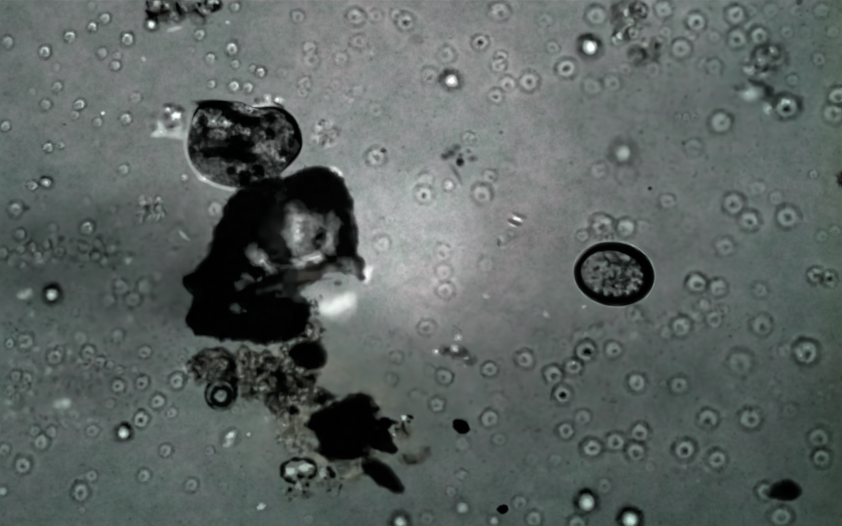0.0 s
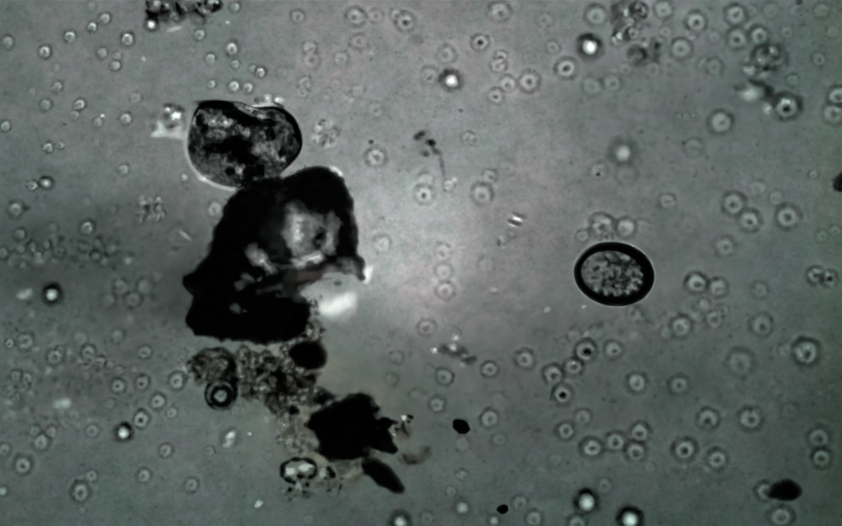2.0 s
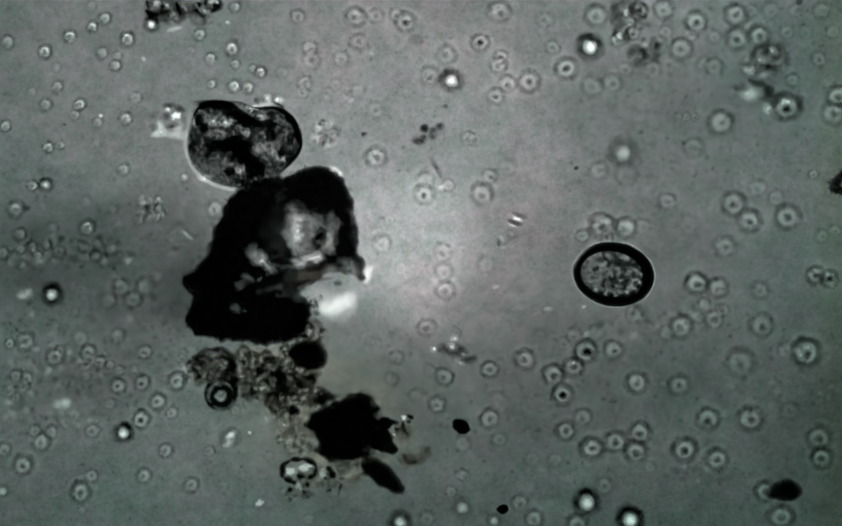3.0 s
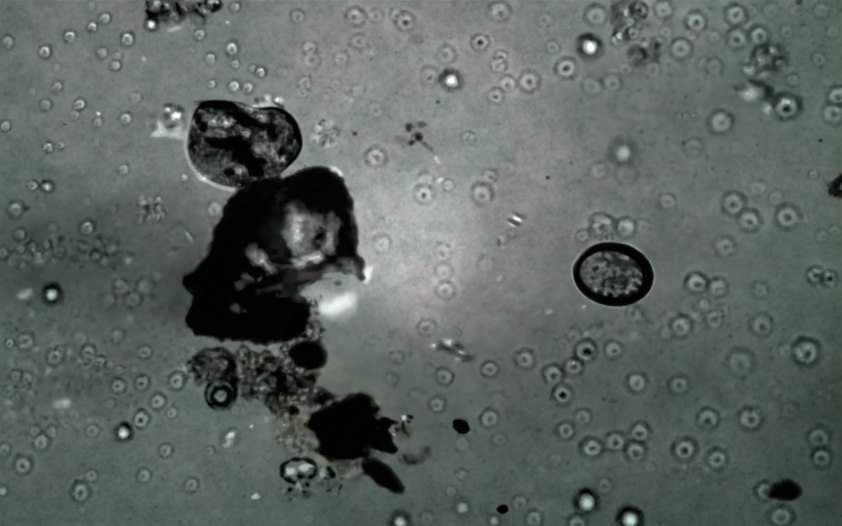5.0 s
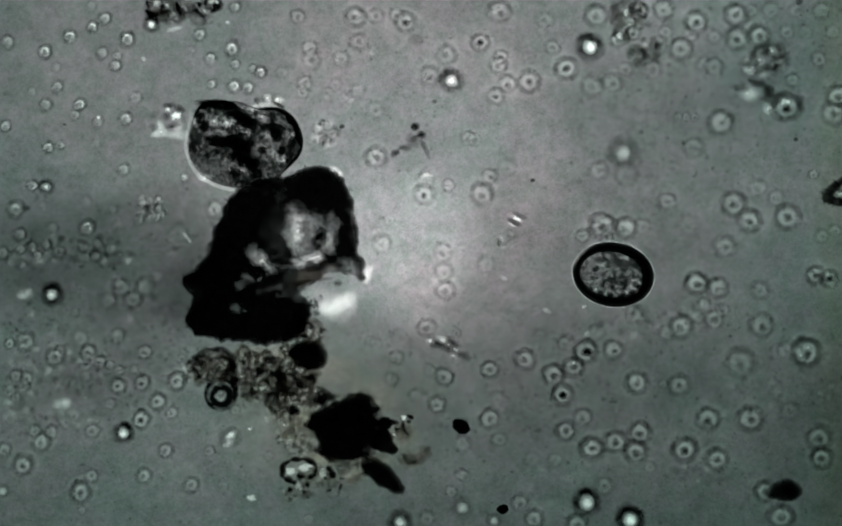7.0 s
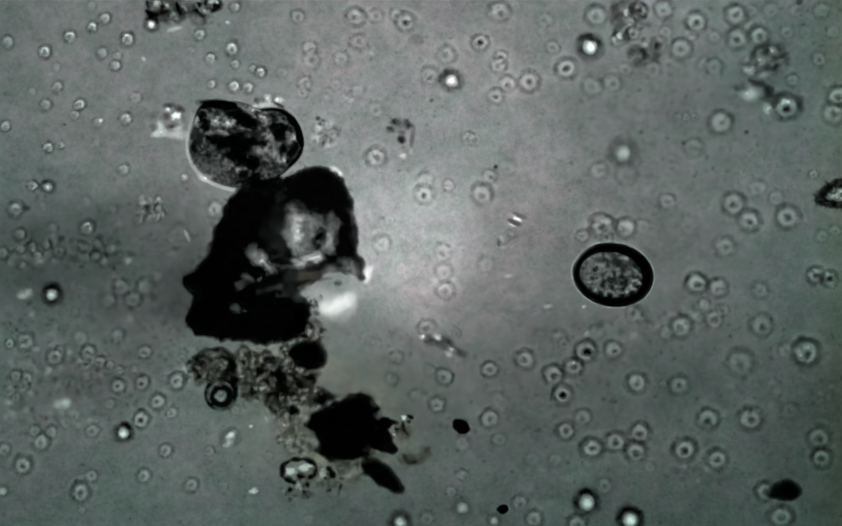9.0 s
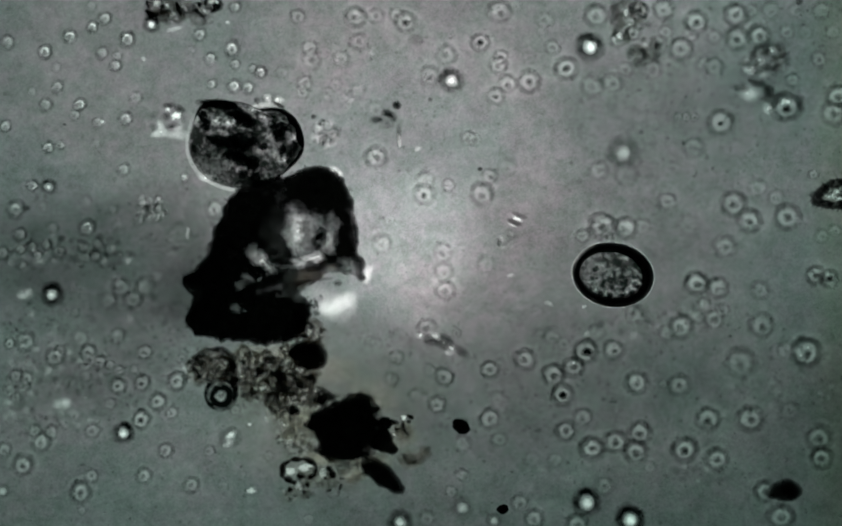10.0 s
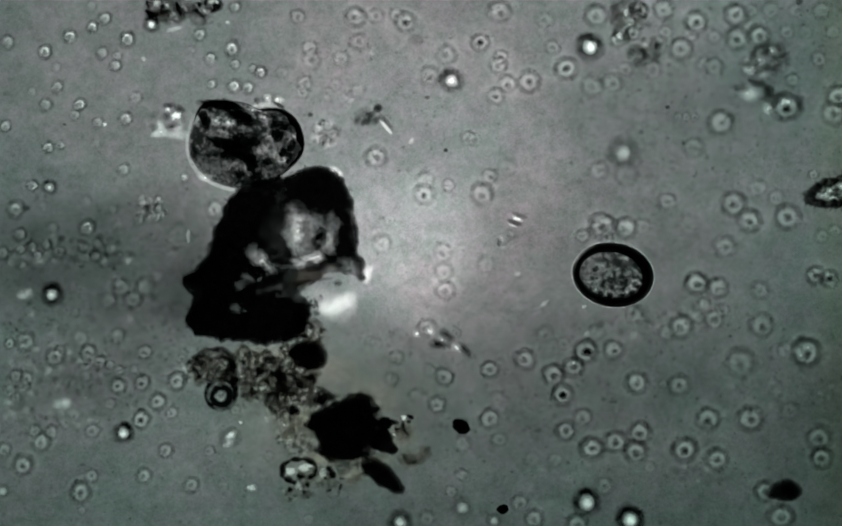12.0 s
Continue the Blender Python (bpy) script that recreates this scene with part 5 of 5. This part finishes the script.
DOT_B = speck(933, 247, 6, 5, 0, 0.7)
DOT_C = speck(714, 281, 7, 6, 0, 0.85)
DOT_E = speck(1640, 285, 6, 5, 0, 0.9)
FLECK_L = fleck(192, 211, 6, 5, 0, 0.9, 0.1)
FLECK_B = fleck(487, 943, 12, 8, 35, 1.1, 0.4)
FLECK_C = fleck(463, 809, 6, 5, 0, 0.8, 0.4)
FLECK_E = fleck(905, 552, 9, 6, -20, 0.3, 0.8)
FLECK_F = fleck(1016, 586, 12, 6, -50, 0.35, 0.8)
PALE_K = cell(1078, 628, 16, 0.35)
DARK_M = speck(1411, 125, 8, 6, 0, 0.7)
DARK_N = speck(1424, 131, 9, 6, 20, 0.75)

ROD = thing("bright_rod", 346, 440, "short bright rod-shaped bacterium beside a pale cell", "rod", "", 45)
blot("rod", 0, 0, 4.2, 15, 0, M_RODLIGHT, ROD, 0.95, z=0.006, seed=1, high=0.3)
blot("shade", 6, 0, 4, 14, 0, M_SMUDGE, ROD, 0.6, z=0.004, seed=1)


def debris():
    """Loose bright grains with dark flanks that shift against each other."""
    c = thing("loose_debris", 844, 655, "loose cluster of bright grains with dark flanks", "debris")
    clear = [blot("grain", 0, 0, rx, ry, 0, M_GLARE, c, a, z=0.008, seed=i, high=0.2) for i, (rx, ry, a) in enumerate([(8, 7, 1.0), (14, 9, 0.9), (13, 8, 0.75), (10, 8, 0.6), (11, 7, 0.5)])]
    dark = [blot("flank", 0, 0, rx, ry, 0, M_SOOT, c, a, z=0.006, seed=i, high=0.2) for i, (rx, ry, a) in enumerate([(23, 13, 1.0), (18, 14, 0.9), (25, 12, 0.95), (24, 11, 0.9)])]
    return c, clear + dark


DEBRIS, DEBRIS_GRAINS = debris()


def swimmer():
    """A spindle-shaped swimmer that comes in past the border."""
    c = thing("swimming_ciliate", 1625, 333, "dark-edged spindle-shaped ciliate with bright streaks inside", "ciliate", "", 6)
    mass("body", c, 0, 0, [(2, 0, 70, 30, 0), (-40, 2, 28, 17, 0)], [], M_MASS, 0.030, 1.6, 6.0, 5.0, seed=41, label="dark frayed body", clear=(11.0, 0.004, 0.22), spot=9.0,
         panes=[(-38, 1, 13, 8, 10, 1.0, 0.5), (-22, -5, 11, 7, 0, 0.85, 0.5), (-27, 8, 15, 5, -20, 0.9, 0.5), (-2, -6, 15, 9, 0, 0.7, 0.5), (4, 9, 16, 7, 0, 0.75, 0.5), (28, 0, 20, 12, 0, 0.7, 0.5)])
    for i, (x, y, rx, ry, turn) in enumerate([(-38, 1, 11, 7, 0), (-23, -4, 9, 6, 0), (-26, 8, 13, 5, -20), (-2, -7, 14, 8, 0), (6, 9, 14, 7, 0), (28, -1, 18, 9, 0)]):
        blot("streak", x, y, rx, ry, turn, M_GLARE, c, 0.9, z=0.0004, high=0.02, seed=i)
    rng = random.Random(42)
    for i in range(40):
        a, g = rng.uniform(0, 6.283), rng.uniform(4, 8)
        blot("cilia", 72 * math.cos(a), 31 * math.sin(a), g * 1.8, g * 0.7, -math.degrees(a) + rng.uniform(-30, 30), M_SOOT, c, rng.uniform(0.3, 0.8), z=0.004, seed=i)
    return c


SWIMMER = swimmer()


def passer():
    """A large pale ciliate that darts across a corner, out of focus."""
    c = thing("passing_ciliate", 1460, -260, "large pale out-of-focus ciliate darting through the water", "ciliate")
    mass("body", c, 0, 0, [(0, 0, 104, 112, 0), (30, 50, 70, 60, 20)], [], M_CYTO, 0.0030, 3.0, 14.0, 16.0, seed=61, label="pale mottled body", clear=(60.0, 0.42, 0.85))
    rng = random.Random(62)
    for i in range(46):
        a, q = rng.uniform(0, 6.283), math.sqrt(rng.random())
        g = rng.uniform(7, 18)
        blot("granule", 104 * q * math.cos(a), 108 * q * math.sin(a), g * rng.uniform(1, 1.8), g, rng.uniform(0, 180), M_SOOT if i % 4 else M_GLARE, c, rng.uniform(0.1, 0.3), z=0.004, seed=i, high=0.1)
    return c


PASSER = passer()


def glide(ob, rows, z=0.0):
    """rows: seconds, place in mm, turn in degrees."""
    walk(ob, [(t, at(x, y, turn, z)) for t, x, y, turn in rows])


def motions():
    path = [(0, 852, 294), (0.5, 847, 297), (1.0, 832, 274), (1.5, 816, 277), (2.0, 794, 269), (2.5, 778, 276), (3.0, 794, 251), (5.0, 768, 251), (5.5, 769, 258), (6.0, 771, 273), (6.5, 760, 266),
            (7.0, 764, 263), (9.0, 743, 239), (9.5, 729, 217), (10.0, 722, 216), (10.5, 705, 210), (11.0, 702, 228), (11.5, 683, 238), (12.0, 687, 218)]
    glide(COLONY, [(t, x, y, 0) for t, x, y in path])

    def follow(ob, places, z=0.012):
        """places: x, y and turn at each time of the colony's path."""
        walk(ob, [(t, pose((x - cx) / 1000, -(y - cy) / 1000, z, 0, 0, turn)) for (t, cx, cy), (x, y, turn) in zip(path, places)])

    places = [
        [(857, 303, 80), (850, 310, 20), (829, 280, 10), (811, 291, 10), (804, 267, 0), (766, 266, 0), (790, 240, 0), (780, 256, 60), (785, 253, 30), (776, 291, 0), (776, 271, 0),
         (773, 237, 40), (748, 261, -20), (754, 215, 0), (739, 197, 0), (706, 189, 0), (718, 212, 20), (702, 253, 0), (704, 202, 0)],
        [(828, 293, 0), (821, 303, -40), (818, 259, 0), (814, 266, -40), (777, 256, 30), (790, 266, 0), (819, 236, 10), (761, 237, 0), (772, 267, 0), (788, 263, -40), (762, 246, -20),
         (786, 252, -40), (761, 235, -10), (728, 238, 0), (720, 211, 0), (711, 223, 0), (703, 230, -40), (680, 235, 0), (685, 227, 0)],
        [(850, 275, 0), (820, 282, 0), (806, 279, 0), (790, 260, 0), (790, 286, 10), (760, 295, 10), (805, 255, -40), (785, 233, 10), (752, 252, 0), (760, 269, 0), (761, 288, 10),
         (757, 276, 0), (728, 243, 0), (715, 215, 0), (698, 225, 0), (690, 225, 0), (692, 243, 30), (673, 220, 0), (665, 225, 60)],
        [(880, 296, 0), (862, 278, 30), (853, 257, 30), (840, 295, -10), (813, 284, 0), (780, 287, 0), (777, 264, -20), (766, 267, 20), (739, 255, 20), (750, 271, 20), (743, 254, 0),
         (735, 286, 40), (735, 228, 0), (727, 207, 0), (730, 215, -30), (720, 208, -30), (683, 225, 20), (670, 248, 0), (700, 226, 60)],
        [(843, 288, -30), (880, 313, -20), (856, 294, 0), (823, 272, -20), (785, 252, 20), (796, 268, 0), (780, 262, -20), (750, 262, -10), (792, 264, -20), (778, 272, 0), (760, 271, 0),
         (767, 262, -60), (742, 228, 0), (722, 214, 30), (722, 232, 0), (702, 207, 0), (715, 227, 0), (692, 232, -20), (680, 211, 0)],
        [(849, 322, 32), (846, 296, -30), (828, 312, 24), (838, 314, 14), (823, 308, 12), (812, 316, 50), (812, 312, 30), (792, 270, 50), (786, 288, 10), (792, 292, 40), (788, 276, 60),
         (791, 276, 25), (768, 258, -8), (750, 254, 4), (743, 250, 0), (738, 246, 42), (726, 243, 50), (720, 242, 48), (718, 226, 42)]]
    for i, (grain, row) in enumerate(zip(GRAINS, places)):
        follow(grain, row, 0.010 if i == 5 else 0.012)
    # lesser granules keep between two of the main ones
    for grain, a, b, share, dx, dy in zip(GRAINS[6:], (1, 2, 0, 3, 1), (4, 3, 4, 2, 2), (0.45, 0.5, 0.55, 0.35, 0.5), (5, -6, 4, 3, 0), (-5, 4, 6, -6, 0)):
        follow(grain, [(p[0] + (q[0] - p[0]) * share + dx, p[1] + (q[1] - p[1]) * share + dy, p[2]) for p, q in zip(places[a], places[b])])
    rod = [(0, 850, 340, 30, 78), (1.0, 836, 334, 30, 78), (2.0, 830, 332, 40, 76), (3.0, 822, 338, 40, 76), (4.2, 812, 312, 40, 66), (5.0, 808, 291, 40, 62), (5.5, 784, 312, 14, 20), (6.0, 778, 306, 20, 64),
           (6.5, 777, 312, 20, 30), (7.0, 790, 322, 70, 60), (8.0, 778, 300, 40, 66), (9.0, 764, 272, 10, 70), (9.5, 752, 262, 5, 64), (10.0, 743, 256, 5, 40), (10.5, 731, 251, 42, 0), (11.0, 722, 251, 56, 0),
           (11.5, 724, 262, 48, 10), (12.0, 717, 235, 40, 20)]
    walk(TAIL, [(t, at(x, y, turn, 0.02) @ pose(0, 0, 0, tip)) for t, x, y, turn, tip in rod])
    glide(TWIN, [(0, 836, 346, 20), (1.0, 834, 334, 0), (2.0, 845, 336, 20), (2.5, 837, 342, 0), (3.0, 822, 350, 10), (5.0, 820, 336, 30), (5.5, 835, 314, -40), (6.0, 818, 302, -50), (6.5, 800, 289, -10), (7.0, 792, 326, 0),
                 (9.0, 750, 291, 0), (9.5, 757, 285, 0), (10.0, 778, 278, 20), (10.5, 788, 288, 30), (11.0, 788, 268, 20), (11.5, 770, 250, 20), (12.0, 766, 263, 50)])
    glide(DOT_A, [(0, 1210, 351, 0), (0.5, 1187, 352, 20), (1.0, 1162, 346, 30), (1.5, 1137, 333, 20), (2.0, 1114, 325, 10), (2.5, 1092, 321, 0), (3.0, 1073, 313, 10), (4.0, 1044, 318, 20),
                  (5.0, 1020, 331, 0), (5.5, 1022, 326, 10), (6.0, 1011, 331, 0), (6.5, 1005, 334, 10), (7.0, 992, 336, 0), (8.0, 958, 325, 10), (9.0, 923, 311, 0), (9.5, 908, 311, 10),
                  (10.0, 894, 315, 0), (10.5, 874, 309, 10), (11.0, 851, 292, 0), (11.5, 844, 282, 10), (12.0, 830, 280, 0)])
    glide(DOT_B, [(0, 933, 247, 0), (0.5, 916, 232, 10), (1.0, 896, 219, 0), (1.5, 876, 215, 10), (2.0, 858, 206, 0), (2.5, 839, 203, 10), (3.0, 830, 198, 0), (6.0, 812, 190, 10), (12.0, 796, 182, 0)])
    glide(DOT_C, [(0, 714, 281, 0), (0.5, 707, 273, 0), (1.0, 705, 270, 0), (1.5, 695, 269, 10), (2.0, 691, 265, 0), (2.5, 683, 255, 0), (3.0, 677, 250, 10), (5.0, 661, 249, 0), (5.5, 663, 242, 10),
                  (6.0, 657, 244, 0), (6.5, 648, 240, 0), (7.0, 637, 236, 10), (8.0, 612, 228, 0), (9.0, 592, 221, 0), (9.5, 587, 219, 10), (12.0, 578, 214, 0)])
    glide(DOT_E, [(0, 1640, 285, 0), (3.0, 1575, 272, 10), (4.8, 1529, 263, 0), (5.5, 1524, 259, 0), (6.0, 1513, 256, 10), (6.5, 1501, 256, 0), (7.0, 1482, 260, 0), (9.0, 1390, 246, 10), (10.5, 1316, 223, 0), (12.0, 1243, 200, 0)])
    glide(FLECK_L, [(0, 192, 211, 0), (1.0, 193, 216, 10), (3.0, 188, 216, 0), (5.0, 184, 212, 0), (7.0, 184, 219, 10), (9.5, 190, 226, 0), (12.0, 196, 232, 0)])
    glide(FLECK_B, [(0, 487, 943, 35), (1.0, 489, 941, 40), (2.0, 482, 938, 45), (3.0, 484, 936, 35), (5.0, 477, 924, 20), (5.5, 469, 926, 0), (7.0, 469, 927, 0), (9.0, 473, 914, 20), (10.5, 467, 913, 10), (12.0, 469, 908, 0)])
    glide(FLECK_C, [(0, 463, 809, 0), (2.0, 465, 808, 10), (3.0, 465, 806, 0), (5.0, 468, 794, 10), (7.0, 465, 799, 0), (9.0, 467, 794, 10), (10.5, 462, 790, 0), (11.0, 458, 792, 10), (12.0, 448, 787, 0)])
    glide(FLECK_E, [(0, 905, 552, -20), (2.5, 922, 537, 0), (3.0, 923, 534, 20), (4.8, 931, 518, 40), (5.5, 929, 519, 0), (6.5, 942, 518, -30), (7.0, 938, 518, -20), (9.0, 946, 514, 0), (10.5, 953, 512, 20), (12.0, 964, 510, 0)])
    glide(FLECK_F, [(0, 1016, 586, -50), (1.0, 1020, 586, -30), (1.5, 1019, 582, 30), (2.5, 1020, 575, 20), (3.0, 1021, 575, 0), (5.0, 1022, 580, 30), (6.5, 1016, 574, -10), (7.0, 1017, 578, -20), (9.0, 1020, 570, 10),
                    (10.0, 1022, 565, -20), (10.5, 1016, 563, 0), (12.0, 1012, 566, 30)])
    glide(PALE_K, [(0, 1078, 628, 0), (2.0, 1070, 625, 10), (5.0, 1069, 625, 0), (6.0, 1066, 632, 10), (7.0, 1054, 639, 0), (9.0, 1041, 629, 10), (10.0, 1027, 626, 0), (12.0, 1015, 622, 0)])
    glide(DARK_M, [(0, 1411, 125, 0), (3.0, 1418, 122, 20), (5.0, 1440, 118, 60), (7.0, 1446, 122, 80), (12.0, 1450, 118, 60)])
    glide(DARK_N, [(0, 1424, 131, 20), (3.0, 1432, 124, 0), (5.0, 1455, 108, 30), (12.0, 1458, 104, 40)])
    glide(ROD, [(0, 344, 440, 45), (1.0, 347, 441, 45), (2.0, 347, 440, 50), (3.0, 350, 439, 45), (5.0, 353, 441, 35), (5.5, 350, 440, 55), (6.0, 347, 441, 55), (7.0, 349, 443, 40), (9.0, 349, 439, 25), (9.5, 349, 438, 15),
                (10.0, 350, 435, 0), (11.0, 349, 438, 0), (12.0, 351, 440, 0)], 0.0)
    glide(CELL_LEFT, [(0, 87, 340, 0), (2.0, 87, 341, 0), (3.0, 86, 344, 5), (5.0, 89, 348, 0), (7.0, 87, 348, 5), (9.0, 90, 348, 0), (12.0, 93, 349, 0)])
    glide(SPINDLE, [(0, 963, 408, -22), (3.0, 963, 408, -20), (6.0, 963, 408, -28), (9.0, 963, 408, -24), (12.0, 963, 408, -20)])
    glide(EGG, [(0, 1143.5, 510.5, -9), (2.5, 1143.5, 510.5, -9), (3.2, 1142.5, 511, -9), (5.0, 1142, 511, -9), (7.0, 1142, 511.5, -9), (9.0, 1141.5, 512, -9), (12.0, 1141.5, 512, -9)])
    glide(CILIATE, [(0, 457, 268, 0), (3.0, 457, 268, 0), (5.0, 457, 268.5, -0.5), (7.0, 458, 269, -1), (9.0, 460, 269.5, -1.5), (12.0, 460.5, 269.5, -2)])
    middle = [(404, 196), (440, 210), (460, 228), (380, 238), (369, 222), (412, 268), (444, 270), (452, 290), (468, 302), (472, 314), (428, 322),
              (484, 322), (498, 236), (508, 254), (542, 258), (524, 284), (490, 300), (360, 270), (400, 290), (540, 294), (468, 342), (504, 214)]
    late = [(405, 196), (440, 212), (460, 228), (384, 236), (377, 220), (413, 264), (455, 262), (443, 284), (452, 302), (473, 304), (456, 325),
            (477, 332), (520, 236), (520, 252), (548, 274), (527, 276), (490, 268), (363, 280), (410, 278), (540, 294), (472, 341), (503, 215)]
    ends = [(407, 197), (438, 208), (450, 222), (384, 232), (378, 221), (420, 270), (460, 264), (432, 284), (460, 292), (470, 306), (450, 324),
            (480, 330), (524, 232), (516, 252), (545, 268), (528, 282), (500, 300), (363, 290), (405, 290), (540, 294), (472, 341), (503, 215)]
    for i, ((v, x, y, turn), b, c, d) in enumerate(zip(VACUOLES, middle, late, ends)):
        sway = 14 * math.sin(i * 2.1) if i > 1 else 0
        # the body itself drifts a little, so later places are taken back by its shift
        rows = [(0, x, y, 0.0), (5, b[0] - 457, b[1] - 268.5, 0.5), (9, c[0] - 460, c[1] - 269.5, 0.9), (12, d[0] - 460.5, d[1] - 269.5, 1.0)]
        walk(v, [(t, pose(px / 1000, -py / 1000, 0.016, 0, 0, turn + sway * u)) for t, px, py, u in rows])
    drift = [(0, 844, 655), (3.0, 840, 652), (6.0, 834, 646), (9.0, 822, 638), (12.0, 820, 636)]
    glide(DEBRIS, [(t, x, y, 0) for t, x, y in drift])
    tracks = [[(812, 655, 0), (808, 650, 0), (806, 640, 10), (787, 627, 0), (776, 622, 0)], [(848, 650, -25), (842, 646, -20), (829, 635, -20), (814, 629, -20), (800, 616, -38)],
              [(868, 667, 10), (862, 660, -10), (854, 653, -20), (840, 650, -20), (850, 648, -40)], [(853, 628, 0), (846, 630, 0), (838, 640, 0), (828, 640, 0), (822, 633, 0)],
              [(866, 681, 0), (858, 676, 0), (850, 664, 0), (836, 660, -20), (834, 650, 0)], [(864, 656, -40), (858, 652, -40), (848, 642, -40), (834, 636, -40), (832, 624, -40)],
              [(830, 652, 0), (826, 648, 0), (818, 642, 0), (802, 634, 0), (812, 640, 0)], [(852, 662, -20), (846, 658, -20), (836, 650, -30), (824, 642, -30), (824, 643, -20)],
              [(874, 674, 20), (872, 670, 10), (864, 664, -20), (856, 656, -30), (866, 652, -50)]]
    for g, places in zip(DEBRIS_GRAINS, tracks):
        walk(g, [(t, pose((x - cx) / 1000, -(y - cy) / 1000, 0.007, 0, 0, turn)) for (t, cx, cy), (x, y, turn) in zip(drift, places)])
    glide(PASSER, [(0, 1500, -300, 0), (6.9, 1480, -280, 0), (7.1, 1446, -150, -20), (7.2, 1405, 92, -40), (7.3, 1440, 170, -60), (7.5, 1600, 250, -90), (7.7, 1740, 290, -110), (9.0, 1830, 300, -120), (12.0, 1850, 310, -120)], 0.03)
    glide(SWIMMER, [(0, 1632, 320, 12), (1.5, 1628, 326, 12), (3.0, 1617, 332, 12), (5.0, 1615, 338, 12), (6.0, 1612, 344, 12), (7.0, 1604, 351, 12), (9.0, 1590, 355, 12), (10.0, 1583, 356, 12), (11.0, 1577, 356, 12), (12.0, 1570, 354, 12)])


motions()
